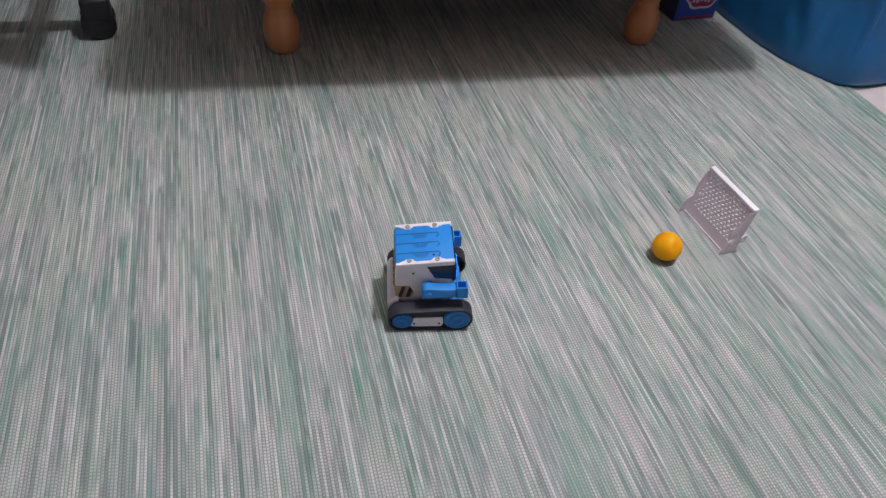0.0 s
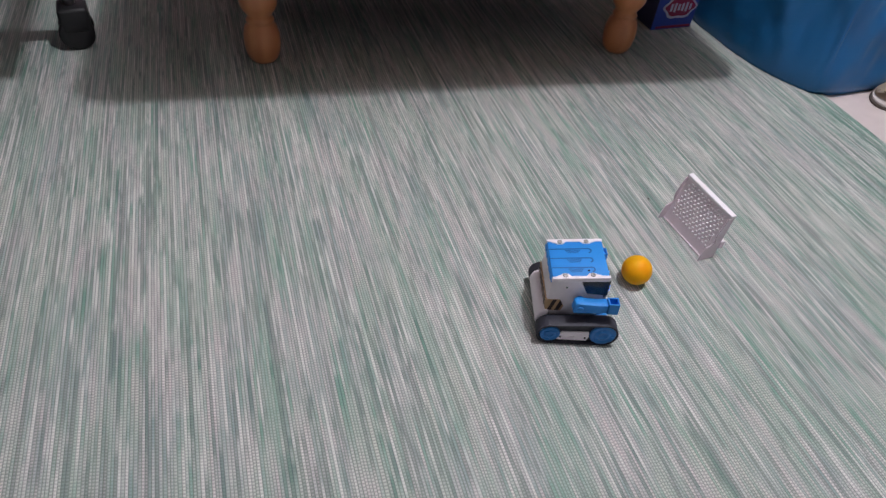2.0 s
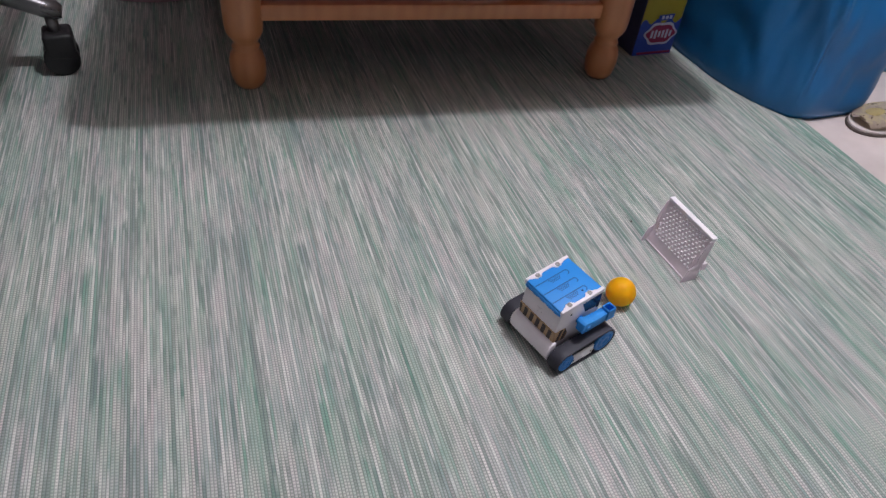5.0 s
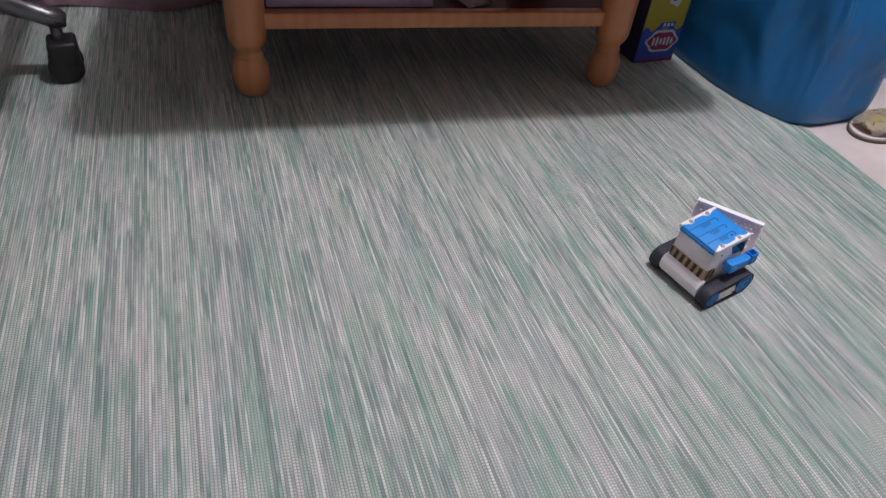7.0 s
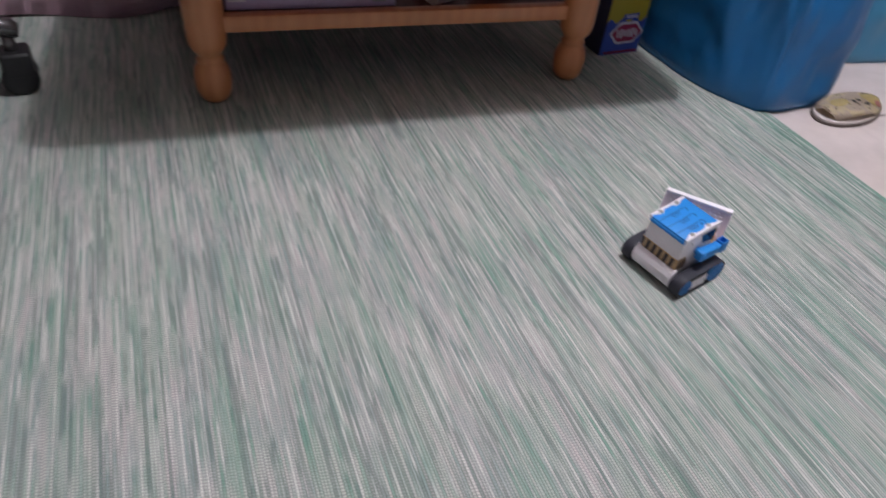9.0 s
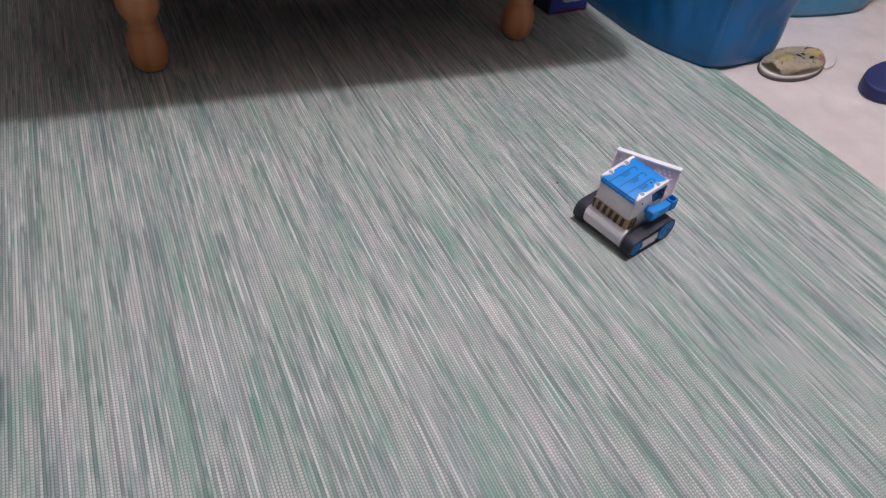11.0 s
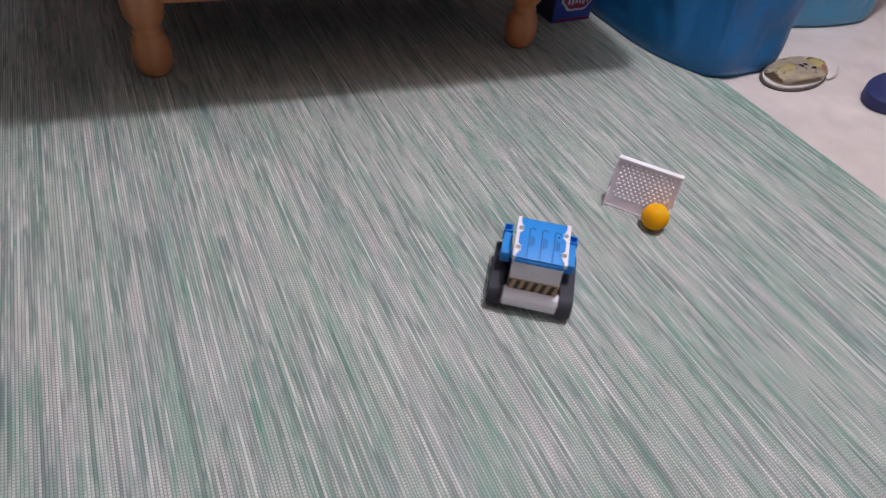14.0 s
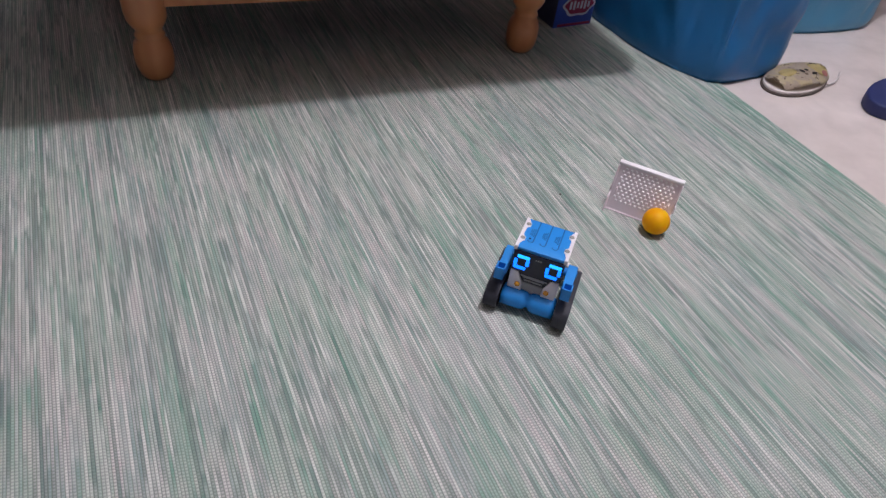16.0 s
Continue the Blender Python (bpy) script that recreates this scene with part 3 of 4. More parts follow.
def bed():
    root = thing("bed", pose(-0.44, 2.565, 0), "low bed with a dusty pink bedspread hanging to the rug", "bed")
    part("mattress", block(-1.0, 0.88, -0.45, 0.60, 0.10, 0.40, 0.04, 3), M_PINK, root, smooth=45)
    bm = bmesh.new()
    n, rows = 120, 10
    g = []
    for i in range(n + 1):
        x = -1.03 + 1.93 * i / n
        col = []
        for j in range(rows + 1):
            z = 0.010 + 0.40 * j / rows + 0.008 * math.sin(x * 9)* (1 - j / rows)
            y = -0.475 - (0.016 * math.sin(x * 26 + 1.5 * math.sin(x * 7)) + 0.010 * math.sin(x * 11)) * (1 - 0.7 * j / rows)
            col.append(bm.verts.new((x, y, z)))
        g.append(col)
    for i in range(n):
        for j in range(rows):
            bm.faces.new((g[i][j], g[i + 1][j], g[i + 1][j + 1], g[i][j + 1]))
    bmesh.ops.solidify(bm, geom=bm.faces[:], thickness=0.004)
    part("bedspread", bm, M_PINK, root, "dusty pink hanging bedspread", 60)
    part("bed_frame", block(-0.98, 0.86, -0.40, 0.58, 0.0, 0.10, 0.004), M_SHELF, root)


# ---- the toy goal ----
def goal():
    root = thing("toy_goal", pose(0.829, 1.093, 0, 0, 0, 4.8), "small lilac-white plastic toy goal with a studded back", "toy goal")
    w, h = 0.0485, 0.0775
    slope = (0.0255 - 0.0060) / h  # the back leans away as it rises

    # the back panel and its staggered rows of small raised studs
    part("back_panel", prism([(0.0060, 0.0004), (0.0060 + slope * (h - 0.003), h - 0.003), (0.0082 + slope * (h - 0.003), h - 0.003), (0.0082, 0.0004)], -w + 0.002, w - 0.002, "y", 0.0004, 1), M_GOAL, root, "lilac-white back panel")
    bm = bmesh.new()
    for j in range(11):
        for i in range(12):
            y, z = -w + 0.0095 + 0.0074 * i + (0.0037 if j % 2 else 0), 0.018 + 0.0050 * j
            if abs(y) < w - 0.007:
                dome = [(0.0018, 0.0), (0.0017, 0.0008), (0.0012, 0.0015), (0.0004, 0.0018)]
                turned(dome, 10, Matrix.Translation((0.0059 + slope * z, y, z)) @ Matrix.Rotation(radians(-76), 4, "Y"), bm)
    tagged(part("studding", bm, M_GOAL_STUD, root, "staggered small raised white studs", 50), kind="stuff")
    part("top_rim", block(0.0060 + slope * h - 0.004, 0.0060 + slope * h + 0.005, -w, w, h - 0.005, h, 0.0012), M_GOAL_STUD, root, smooth=40)
    part("base_strip", block(0.0045, 0.020, -w + 0.002, w - 0.002, 0.0002, 0.0022, 0.0006), M_GOAL, root, smooth=40)
    side = [(-0.003, 0.0), (-0.001, 0.010), (0.003, 0.023), (0.012, 0.0275), (0.0145, 0.030), (0.0118, 0.038), (0.0115, 0.046), (0.0195, h - 0.006), (0.0060 + slope * h + 0.002, h - 0.004), (0.0255, 0.030), (0.024, 0.0)]
    for s in (-1, 1):
        a, b = sorted((s * w, s * (w - 0.0022)))
        part("side_wing", prism(side, a, b, "y", 0.0005, 1), M_GOAL, root)
        part("hinge_lug", block(0.0235, 0.032, s * (w - 0.001) - 0.003, s * (w - 0.001) + 0.003, 0.018, 0.031, 0.0015), M_GOAL, root, smooth=40)
        part("clip", block(0.0115, 0.0165, s * (w - 0.009) - 0.001, s * (w - 0.009) + 0.001, 0.026, 0.038, 0.0004), M_GOAL, root)
    return root


def ball():
    bm = bmesh.new()
    bmesh.ops.create_uvsphere(bm, u_segments=48, v_segments=32, radius=0.02)
    return tagged(part("ball", bm, M_BALL, smooth=60), "small glossy orange plastic ball on the rug", "ball")


# ---- the toy robot; it faces +x ----
AXLES = (("front", 0.0405, 0.0165), ("rear", -0.0240, 0.0145))


def hull(grow):
    """The outline of a track round its two wheels, in x and z."""
    (_, xf, rf), (_, xr, rr) = AXLES
    rf, rr = rf + grow, rr + grow
    zf, zr = AXLES[0][2] + 0.001, AXLES[1][2] + 0.001
    pts = []
    for k in range(17):
        a = radians(-90 + 180 * k / 16)
        pts.append((xf + rf * math.cos(a), zf + rf * math.sin(a)))
    for k in range(17):
        a = radians(90 + 180 * k / 16)
        pts.append((xr + rr * math.cos(a), zr + rr * math.sin(a)))
    return pts


def robot():
    root = thing("toy_robot", pose(0.405, 1.059, 0, 0, 0, -9.8), "blue and white plastic toy robot on black tracks", "robot")
    hw = 0.0305
    # body: white shell, its back sloping in to the hazard band
    body = prism([(-0.0325, 0.0915), (-0.0335, 0.052), (-0.0300, 0.034), (-0.020, 0.022), (0.030, 0.022), (0.0345, 0.034), (0.0350, 0.056), (0.0325, 0.0915)], -hw, hw, "y", 0.0014)
    body = part("body", body, M_WHITE, root, "white plastic shell", 40)
    part("rear_cover", prism([(-0.0385, 0.012), (-0.0415, 0.019), (-0.0415, 0.027), (-0.0385, 0.0345), (-0.034, 0.0375), (-0.028, 0.0375), (-0.028, 0.010), (-0.036, 0.009)], -0.0345, 0.0345, "y", 0.0015), M_WHITE, root, "rounded white rear cover", 45)
    # hazard band across the back and round the corners
    band = part("hazard_band", prism([(-0.0317, 0.0350), (-0.0350, 0.0560), (-0.0325, 0.0565), (-0.0292, 0.0357)], -hw - 0.0002, hw + 0.0002, "y"), M_HAZARD, root, "tan hazard band with black stripes")
    for k in range(6):
        y = -0.0240 + 0.0106 * k
        bm = bmesh.new()
        quad = [(-0.0322, y + 0.0005, 0.0353), (-0.0322, y + 0.0060, 0.0353), (-0.0355, y + 0.0025, 0.0558), (-0.0355, y - 0.0030, 0.0558)]
        quad = [(x, min(hw, max(-hw, yy)), z) for x, yy, z in quad]
        lo = [bm.verts.new(q) for q in quad]
        hi = [bm.verts.new((q[0] + 0.0006, q[1], q[2])) for q in quad]
        bm.faces.new(lo), bm.faces.new(hi[::-1])
        for i in range(4):
            bm.faces.new((lo[(i + 1) % 4], lo[i], hi[i], hi[(i + 1) % 4]))
        bmesh.ops.recalc_face_normals(bm, faces=bm.faces[:])
        part("stripe", bm, M_STRIPE, band)
    for s in (-1, 1):
        a, b = sorted((s * (hw - 0.0004), s * (hw + 0.0006)))
        patch = part("side_hazard_patch", prism([(-0.0315, 0.0360), (-0.0338, 0.0555), (-0.0170, 0.0555), (-0.0110, 0.0450), (-0.0130, 0.0360)], a, b, "y"), M_HAZARD, root, "tan hazard patch")
        a, b = sorted((s * (hw + 0.0002), s * (hw + 0.0010)))
        for x in (-0.0295, -0.0205):
            part("stripe", prism([(x, 0.0363), (x + 0.0045, 0.0363), (x + 0.0085, 0.0552), (x + 0.0040, 0.0552)] if x < -0.025 else [(x, 0.0363), (x + 0.0045, 0.0363), (x + 0.0078, 0.0475), (x + 0.0040, 0.0552), (x + 0.0038, 0.0545)], a, b, "y"), M_STRIPE, patch)
        # dark side window that runs into the face
        part("side_window", prism([(0.0335, 0.0905), (0.0010, 0.0905), (0.0125, 0.0685), (0.0345, 0.0665)], *sorted((s * (hw - 0.0004), s * (hw + 0.0007))), "y"), M_BLACK, root, "black side window")
        part("side_screw", turned([(0.0014, 0), (0.0014, 0.001)], 12, Matrix.Translation((-0.0135, s * (hw - 0.0004), 0.078)) @ (LIE_Y if s > 0 else Matrix.Rotation(radians(90), 4, "X"))), M_BLACK, root)

    # roof: blue lid with three vents, white bolted edges
    roof = part("roof", block(-0.0350, 0.0350, -0.0318, 0.0318, 0.0905, 0.0955, 0.0016), M_BLUE, root, "blue plastic lid", 40)
    # slots and holes are raised bars and dots, recess shade painted dark blue
    for y in (-0.0145, 0.0010, 0.0165):
        bm = block(-0.0338, 0.0150, y - 0.0007, y + 0.0007, 0.0950, 0.09575)
        arc = [(0.0150 + 0.0034 * math.sin(q), y - 0.0034 + 0.0034 * math.cos(q)) for q in [math.pi * i / 10 for i in range(11)]]
        for (ax, ay), (bx, by) in zip(arc, arc[1:]):
            dx, dy = bx - ax, by - ay
            u = 0.0007 / math.hypot(dx, dy)
            prism([(ax - dy * u, ay + dx * u), (ax + dy * u, ay - dx * u), (bx + dy * u, by - dx * u), (bx - dy * u, by + dx * u)], 0.0950, 0.09575, "z", bm=bm)
        for i in range(7):
            for j in range(3):
                if i < 7 - j:
                    turned([(0.00095, 0.0950), (0.00095, 0.09570)], 8, Matrix.Translation((-0.013 + 0.0028 * i + 0.0014 * j, y - 0.0023 - 0.0021 * j, 0)), bm)
        part("vent", bm, M_VENT_SHADE, roof, "raised dark blue bars and dots painting a shaded vent")
    # the hole is a raised black disc
    part("microphone_hole", turned([(0.0013, 0.0950), (0.0013, 0.09575)], 12, Matrix.Translation((0.0105, -0.0195, 0))), M_BLACK, roof)
    for x in (-0.0352, ):
        bm = block(x - 0.0006, x + 0.001, -0.030, 0.030, 0.0875, 0.0915, 0.0004)
        for k in range(5):
            block(x - 0.0010, x + 0.001, -0.027 + 0.0118 * k, -0.020 + 0.0118 * k, 0.0872, 0.0925, 0.0004, bm=bm)
        part("lid_lip", bm, M_BLUE, roof)
    inner, outer = 0.0262, 0.0330
    for s in (-1, 1):
        line = [(-0.0353, outer), (-0.0353, 0.0290), (-0.0310, 0.0290), (-0.0285, inner + 0.001), (-0.0245, inner), (-0.0235, 0.0245), (-0.0150, 0.0245), (-0.0140, inner), (-0.0110, 0.0285),
                (0.0060, 0.0285), (0.0090, inner), (0.0100, 0.0245), (0.0185, 0.0245), (0.0195, inner), (0.0235, inner + 0.001), (0.0260, 0.0285), (0.0353, 0.0285), (0.0353, outer)]
        trim = part("roof_trim", prism([(x, s * y) for x, y in line], 0.0900, 0.0966, "z", 0.0006, 1), M_WHITE, root, "white bolted edge trim", 40)
        for x in (-0.0193, 0.0143):
            part("bolt", turned([(0.0031, 0.0962), (0.0031, 0.0974), (0.0022, 0.0977), (0.0020, 0.0968)], 16, Matrix.Translation((x, s * 0.0278, 0))), M_SCREW, trim, smooth=40)

    # face: black visor with two lit square eyes, mouth grille, amber lamps
    face = part("visor", prism([(-0.0312, 0.0902), (0.0312, 0.0902), (0.0312, 0.0630), (0.0205, 0.0612), (0.0140, 0.0485), (-0.0140, 0.0485), (-0.0205, 0.0612), (-0.0312, 0.0630)], 0.0330, 0.0372, "x", 0.0008, 1), M_BLACK, root, "glossy black visor", 40)
    for s in (-1, 1):
        c = s * 0.0198
        eye = part("eye", block(0.0371, 0.0377, c - 0.0108, c + 0.0108, 0.0650, 0.0885, 0.0002, 1), M_BLACK, face, "blue lit square eye")
        for name, box in (("eye_bar", (c - 0.0064, c + 0.0088, 0.0826, 0.0868)), ("eye_bar", (c - 0.0088, c + 0.0064, 0.0666, 0.0708)),
                          ("eye_bar", (c - 0.0094, c - 0.0052, 0.0714, 0.0804)), ("eye_bar", (c + 0.0052, c + 0.0094, 0.0730, 0.0824))):
            part(name, block(0.0376, 0.0386, *box, 0.0009, 3), M_EYE_HOT if box[2] > 0.075 else M_EYE, eye, "glowing blue bar")
    for k, (z, half) in enumerate(((0.0565, 0.0135), (0.0525, 0.0115))):
        part("mouth_bar", block(0.0371, 0.0379, -half, half, z - 0.0010, z + 0.0010, 0.0003, 1), M_GREY, face, "grey mouth bar")
    part("mouth_frame", prism([(-0.0170, 0.0590), (0.0170, 0.0590), (0.0158, 0.0573), (-0.0158, 0.0573)], 0.0371, 0.0378, "x"), M_GREY, face)
    for k in range(3):
        part("sensor", block(0.0371, 0.0376, -0.004 + 0.003 * k, -0.0022 + 0.003 * k, 0.0845, 0.0855), M_GREY, face)
    part("chin", prism([(-0.0135, 0.0475), (0.0135, 0.0475), (0.0120, 0.0345), (-0.0120, 0.0345)], 0.0340, 0.0362, "x", 0.0004, 1), M_GREY, root, "grey chin plate")
    for s in (-1, 1):
        part("cheek", prism([(s * 0.0306, 0.0628), (s * 0.0206, 0.0609), (s * 0.0142, 0.0482), (s * 0.0128, 0.0335), (s * 0.0306, 0.0335)], 0.0335, 0.0376, "x", 0.0008), M_WHITE, root, "white cheek plate", 40)
        part("headlight", turned([(0.0034, 0), (0.0034, 0.0018), (0.0022, 0.0030), (0.0008, 0.0033)], 20, Matrix.Translation((0.0374, s * 0.0185, 0.0430)) @ LIE_X), M_AMBER, root, "amber headlight", 45)
    # front roller: two blue lobes between the tracks
    part("front_roller", turned([(0.0100, -0.0345), (0.0135, -0.0335), (0.0140, -0.0270), (0.0140, -0.0090), (0.0128, -0.0040), (0.0095, -0.0015), (0.0095, 0.0015), (0.0128, 0.0040), (0.0140, 0.0090), (0.0140, 0.0270), (0.0135, 0.0335), (0.0100, 0.0345)], 32,
                                Matrix.Translation((0.0360, 0, 0.0190)) @ LIE_Y), M_BLUE, root, "blue two-lobed front roller", 45)

    # arms with a square socket at the tip
    for s in (-1, 1):
        a, b = sorted((s * 0.0345, s * 0.0465))
        arm = part("arm", prism([(-0.0020, 0.0500), (-0.0032, 0.0530), (-0.0026, 0.0650), (0.0012, 0.0668), (0.0270, 0.0642), (0.0380, 0.0650), (0.0385, 0.0525), (0.0280, 0.0505)], a, b, "y", 0.0012), M_BLUE, root, "blue plastic arm", 40)
        y0, y1 = sorted((s * 0.0358, s * 0.0478))
        bm = block(0.0370, 0.0390, y0, y1, 0.0520, 0.0682, 0.0005, 1)
        block(0.0485, 0.0505, y0, y1, 0.0520, 0.0682, 0.0005, 1, bm)
        block(0.0370, 0.0505, y0, y0 + 0.0018, 0.0520, 0.0682, 0.0005, 1, bm)
        block(0.0370, 0.0505, y1 - 0.0018, y1, 0.0520, 0.0682, 0.0005, 1, bm)
        block(0.0375, 0.0500, y0 + 0.001, y1 - 0.001, 0.0518, 0.0590, bm=bm)
        part("socket", bm, M_BLUE, arm, "square socket")
        part("shoulder_pin", turned([(0.0040, 0), (0.0040, 0.0010), (0.0030, 0.0014)], 20, Matrix.Translation((0.0045, s * 0.0462, 0.0575)) @ (LIE_Y if s > 0 else Matrix.Rotation(radians(90), 4, "X"))), M_BLUE, arm, smooth=40)

    # shoulder joints between the shell and the arms, and the embossed round mark on the back
    for s in (-1, 1):
        turn = LIE_Y if s > 0 else Matrix.Rotation(radians(90), 4, "X")
        part("shoulder_joint", turned([(0.0055, 0.0), (0.0055, 0.0050), (0.0045, 0.0056)], 20, Matrix.Translation((0.0060, s * 0.0298, 0.0580)) @ turn), M_BLUE, root, smooth=40)
    for y, z, r in ((0.0035, 0.0700, 0.0026), (-0.0030, 0.0660, 0.0018), (0.0040, 0.0635, 0.0012), (-0.0015, 0.0725, 0.0010)):
        part("embossed_dot", turned([(r, 0.0), (r, 0.0005), (r * 0.7, 0.0007)], 16, Matrix.Translation((-0.0333, y, z)) @ Matrix.Rotation(radians(-90), 4, "Y")), M_WHITE, body, smooth=40)

    # tracks, side plates and wheels
    wheels = []
    for s in (-1, 1):
        a, b = sorted((s * 0.0355, s * 0.0535))
        outer_line, inner_line = hull(0.0022), hull(-0.0004)
        bm = bmesh.new()
        n = len(outer_line)
        loops = [[bm.verts.new((p[0], y, p[1] + 0.0012)) for p in line] for line, y in ((outer_line, a), (outer_line, b), (inner_line, b), (inner_line, a))]
        for q in range(4):
            l0, l1 = loops[q], loops[(q + 1) % 4]
            for i in range(n):
                bm.faces.new((l0[i], l0[(i + 1) % n], l1[(i + 1) % n], l1[i]))
        bmesh.ops.recalc_face_normals(bm, faces=bm.faces[:])
        bmesh.ops.bevel(bm, geom=[e for e in bm.edges if e.calc_face_angle(0) > 1.2], offset=0.0007, segments=2, affect="EDGES", profile=0.5)
        part("track", bm, M_RUBBER, root, "black rubber track", 40)
        plate = [(-0.0215, 0.0050), (-0.0215, 0.0285), (0.0330, 0.0325), (0.0330, 0.0045)]
        part("track_core", prism(plate, *sorted((s * 0.0360, s * 0.0500)), "y", 0.0006, 1), M_RUBBER, root)
        plate = part("side_plate", prism([(-0.0135, 0.0060), (-0.0145, 0.0110), (-0.0105, 0.0215), (0.0230, 0.0225), (0.0245, 0.0130), (0.0225, 0.0060)], *sorted((s * 0.0502, s * 0.0520)), "y", 0.0005, 1), M_WHITE, root, "white track side plate", 40)
        for x in (-0.0105, 0.0195):
            part("plate_screw", turned([(0.0012, 0), (0.0012, 0.0008)], 12, Matrix.Translation((x, s * 0.0518, 0.0120)) @ (LIE_Y if s > 0 else Matrix.Rotation(radians(90), 4, "X"))), M_BLACK, plate)
        part("plate_knob", turned([(0.0024, 0), (0.0024, 0.0010), (0.0014, 0.0016)], 16, Matrix.Translation((0.0045, s * 0.0518, 0.0125)) @ (LIE_Y if s > 0 else Matrix.Rotation(radians(90), 4, "X"))), M_WHITE, plate, smooth=40)
        for name, x, r in AXLES:
            turn = LIE_Y if s > 0 else Matrix.Rotation(radians(90), 4, "X")
            disc = turned([(r * 0.95, -0.004), (r * 0.98, 0.0), (r * 0.94, 0.0010), (r * 0.78, 0.0010), (r * 0.74, 0.0001), (r * 0.52, 0.0001), (r * 0.48, 0.0012), (r * 0.30, 0.0014), (r * 0.27, 0.0006)], 36, turn)
            if name == "rear":
                bmesh.ops.scale(disc, vec=(0.86, 1, 0.86), verts=disc.verts[:])
            wheel = part("wheel", disc, M_BLUE_SHADED, root, "blue plastic wheel", 40, Matrix.Translation((x, s * 0.0522, r + 0.0022)))
            for k in range(3):
                m = Matrix.Rotation(2 * math.pi * k / 3, 4, "Y")
                part("spoke", block(r * 0.26, r * 0.80, *sorted((0.0, s * 0.0011)), -0.0011, 0.0011, 0.0002, 1), M_BLUE_SHADED, wheel, m=m)
            wheels.append((wheel, s, x, r))
    # the head is set back a little and tips up towards the face
    fixed = {w[0] for w in wheels}
    for ob in root.children_recursive:
        if ob in fixed or ob.parent in fixed:
            continue
        for v in ob.data.vertices:
            k = min(1.0, max(0.0, (v.co.z - 0.048) / 0.045))
            v.co.z += k * (0.102 * v.co.x - 0.0008)
            v.co.x *= 1 - 0.06 * k
    return root, wheels


def crumb():
    bm = bmesh.new()
    bmesh.ops.create_icosphere(bm, subdivisions=1, radius=0.0016)
    for v in bm.verts:
        v.co = Vector((v.co.x * (1.2 + 0.3 * math.sin(9 * v.co.y * 600)), v.co.y, max(0.0002, v.co.z + 0.0009)))
    ob = part("crumb", bm, M_STRIPE)
    ob.matrix_basis = pose(0.829, 1.182, 0.0)
    tagged(ob, "tiny dark crumb lying on the striped rug", "crumb")


room()
rug()
crumb()
low_table()
on_shelf()
carton()
bags()
printed_slipper()
navy_slipper()
office_chair()
bed()
GOAL, BALL = goal(), ball()
ROBOT, WHEELS = robot()

# ---- what moves ----
ROBOT_ROWS = [
    (0.0, 0.405, 1.059, -11.6), (0.5, 0.405, 1.059, -11.4), (0.6, 0.41, 1.058, -12.3), (0.8, 0.466, 1.045, -14.3), (1.0, 0.523, 1.03, -15.1), (1.1, 0.53, 1.028, -15.1),
    (1.4, 0.53, 1.028, -15.1), (1.5, 0.55, 1.021, -14.8), (1.6, 0.568, 1.015, -15.8), (1.8, 0.596, 1.006, -17.0), (2.0, 0.6, 1.005, -17.1), (2.6, 0.6, 1.004, -17.1),
    (2.8, 0.601, 1.003, -1.8), (3.0, 0.602, 1.001, 17.8), (4.2, 0.602, 1.001, 17.6), (5.8, 0.602, 1.001, 17.6), (6.0, 0.636, 1.012, 16.8), (6.3, 0.724, 1.035, 15.1),
    (6.5, 0.781, 1.047, 13.9), (6.7, 0.832, 1.058, 13.7), (6.9, 0.855, 1.062, 13.7), (7.0, 0.856, 1.062, 13.7), (10.2, 0.856, 1.062, 13.4), (11.4, 0.856, 1.062, 13.4),
    (11.7, 0.79, 1.046, 14.7), (12.0, 0.705, 1.024, 17.0), (12.2, 0.675, 1.015, 17.6), (12.5, 0.67, 1.013, 17.6), (13.6, 0.669, 1.011, 17.6), (13.8, 0.67, 1.01, 36.0),
    (14.0, 0.672, 1.008, 54.6), (14.2, 0.675, 1.007, 86.0), (14.3, 0.677, 1.007, 98.0), (14.5, 0.681, 1.007, 127.6), (14.7, 0.681, 1.008, 158.0), (14.8, 0.681, 1.009, 170.0),
    (15.0, 0.681, 1.011, 198.3), (15.1, 0.682, 1.0135, 212.0), (15.2, 0.682, 1.015, 222.5), (15.5, 0.682, 1.015, 225.1), (16.0, 0.682, 1.015, 225.0),
]
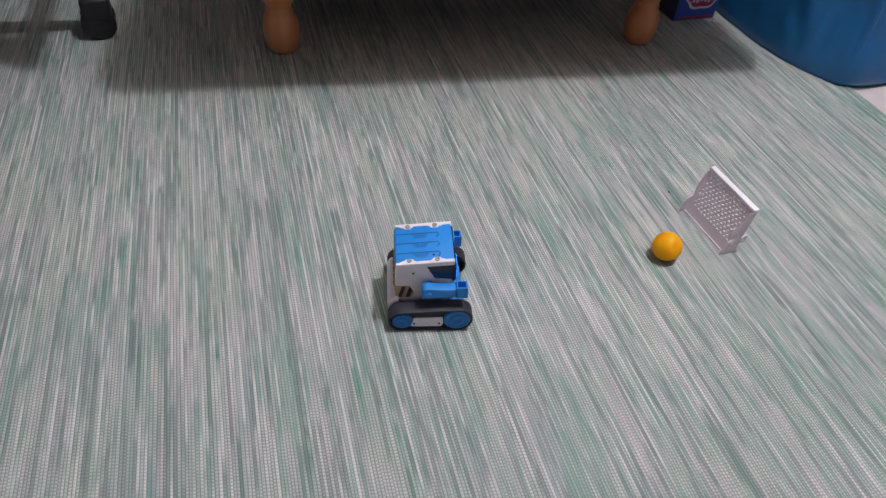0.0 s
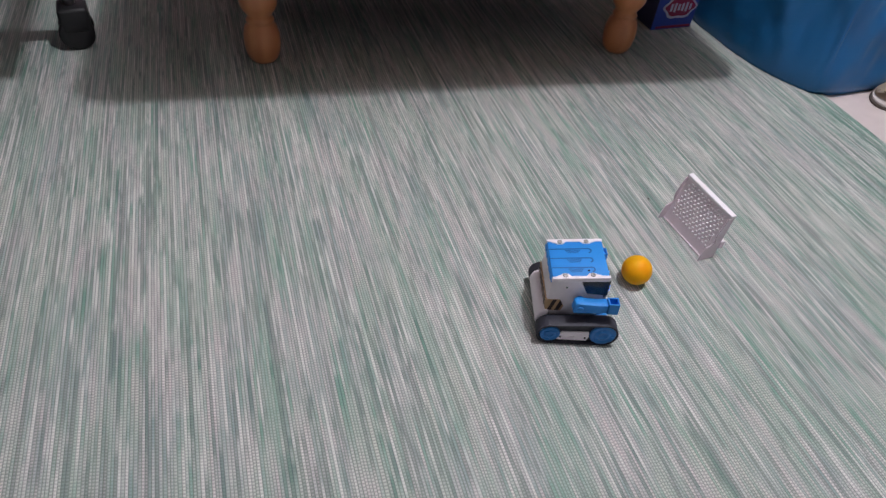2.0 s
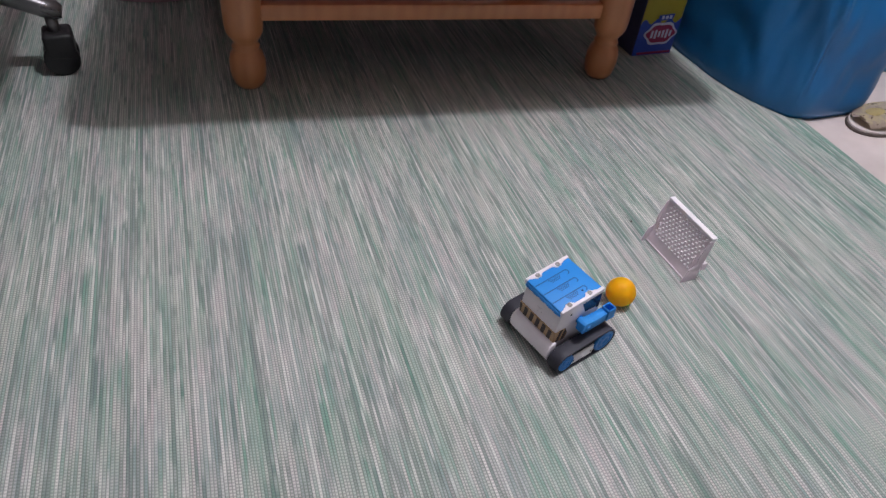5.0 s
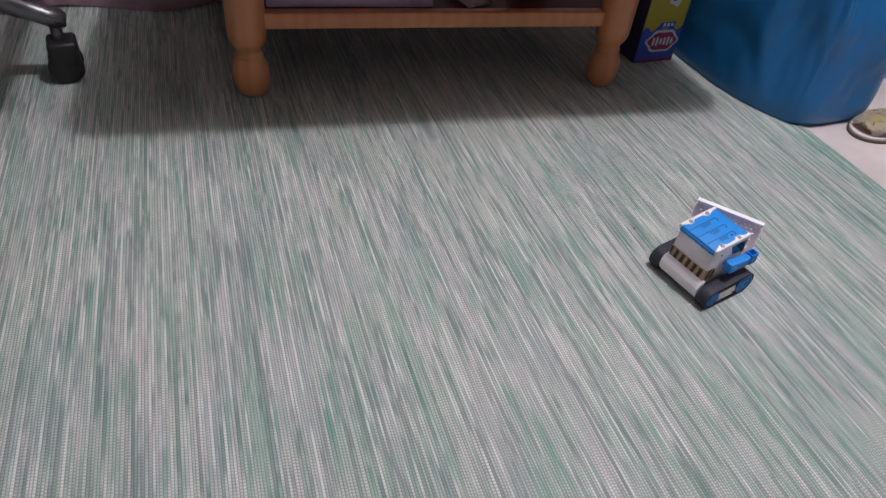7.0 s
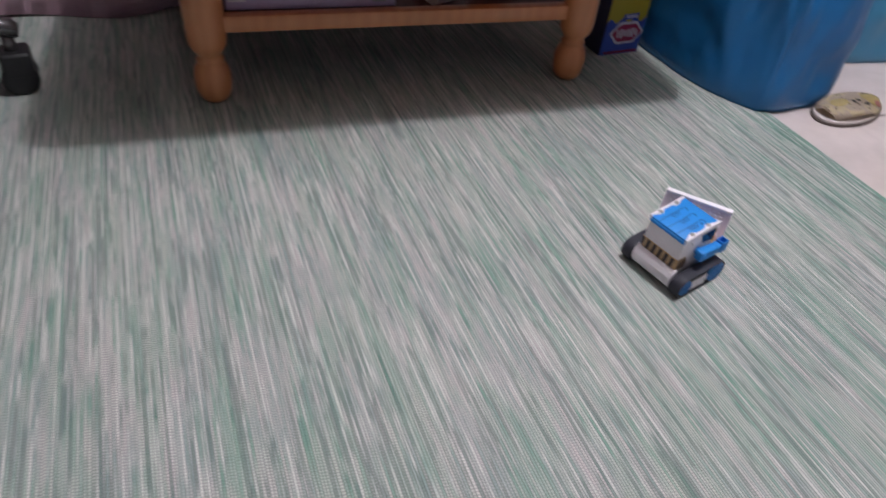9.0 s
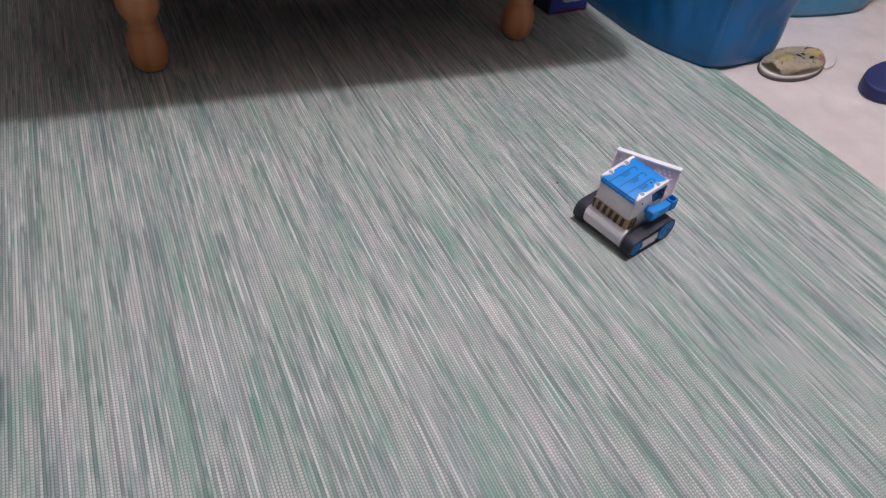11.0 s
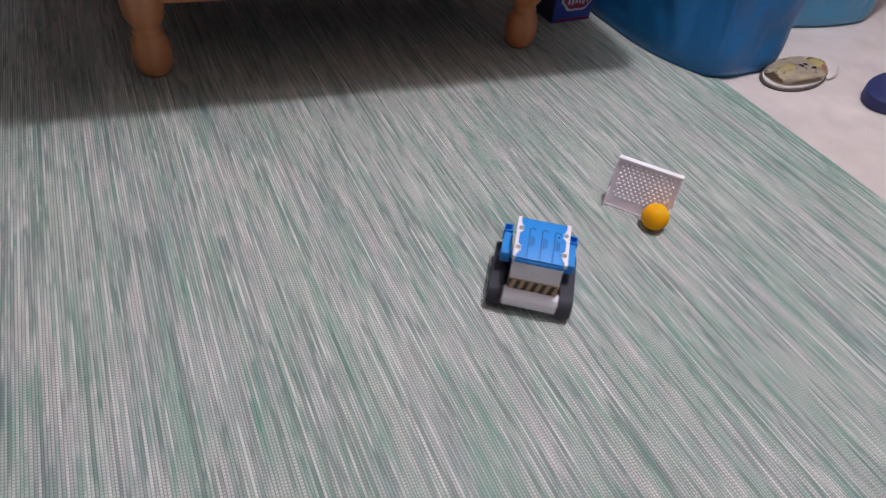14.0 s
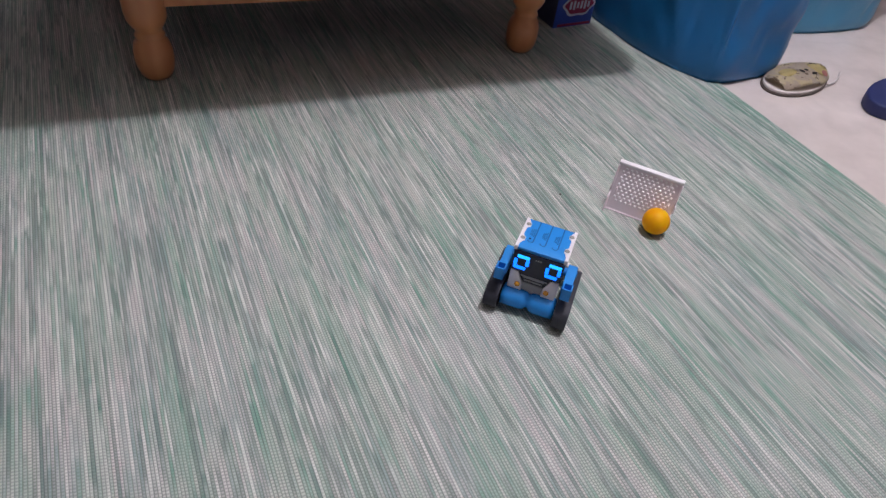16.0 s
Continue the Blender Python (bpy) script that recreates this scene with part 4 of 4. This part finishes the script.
BALL_ROWS = [
    (0.0, 0.750, 1.059), (0.25, 0.725, 1.044), (0.5, 0.701, 1.025), (0.62, 0.703, 1.026), (0.8, 0.716, 1.032), (1.0, 0.732, 1.039), (1.2, 0.728, 1.041), (1.5, 0.716, 1.042), (2.0, 0.719, 1.032), (4.2, 0.720, 1.033),
    (6.1, 0.721, 1.034), (6.3, 0.788, 1.055), (6.5, 0.845, 1.065), (6.7, 0.895, 1.074), (6.9, 0.917, 1.073), (7.0, 0.918, 1.072), (10.2, 0.918, 1.072), (11.4, 0.918, 1.072), (11.8, 0.918, 1.064), (16.0, 0.918, 1.063),
]
GOAL_ROWS = [(0.0, 0.829, 1.093, 4.8), (6.4, 0.829, 1.093, 4.8), (6.5, 0.834, 1.091, 8.0), (6.7, 0.885, 1.091, 30.0), (6.9, 0.905, 1.093, 39.5), (16.0, 0.905, 1.093, 39.5)]


def motions():
    walk(ROBOT, [(t, pose(x, y, 0, 0, 0, a)) for t, x, y, a in ROBOT_ROWS])
    walk(GOAL, [(t, pose(x, y, 0, 0, 0, a)) for t, x, y, a in GOAL_ROWS])
    # the ball rolls
    rows, turn, last = [], Matrix.Identity(4), None
    for t, x, y in BALL_ROWS:
        if last is not None:
            d = Vector((x - last[0], y - last[1], 0))
            if d.length > 1e-6:
                turn = Matrix.Rotation(min(d.length / 0.02, 1.5), 4, Vector((0, 0, 1)).cross(d)) @ turn
        rows.append((t, Matrix.Translation((x, y, 0.02)) @ turn))
        last = (x, y)
    walk(BALL, rows)
    # the wheels turn with their track's run over the rug
    for wheel, s, x, r in WHEELS:
        rows, angle, z = [], 0.0, r + 0.0022
        rows.append((0.0, Matrix.Translation((x, s * 0.0522, z))))
        for (t0, x0, y0, a0), (t1, x1, y1, a1) in zip(ROBOT_ROWS, ROBOT_ROWS[1:]):
            mid = radians((a0 + a1) / 2)
            run = (x1 - x0) * math.cos(mid) + (y1 - y0) * math.sin(mid) - s * 0.0445 * radians(a1 - a0)
            steps = max(1, math.ceil(abs(run) / (r + 0.0022) / 1.4))
            for k in range(1, steps + 1):
                rows.append((t0 + (t1 - t0) * k / steps, Matrix.Translation((x, s * 0.0522, z)) @ Matrix.Rotation(angle + run / (r + 0.0022) * k / steps, 4, "Y")))
            angle += run / (r + 0.0022)
        walk(wheel, rows)


motions()
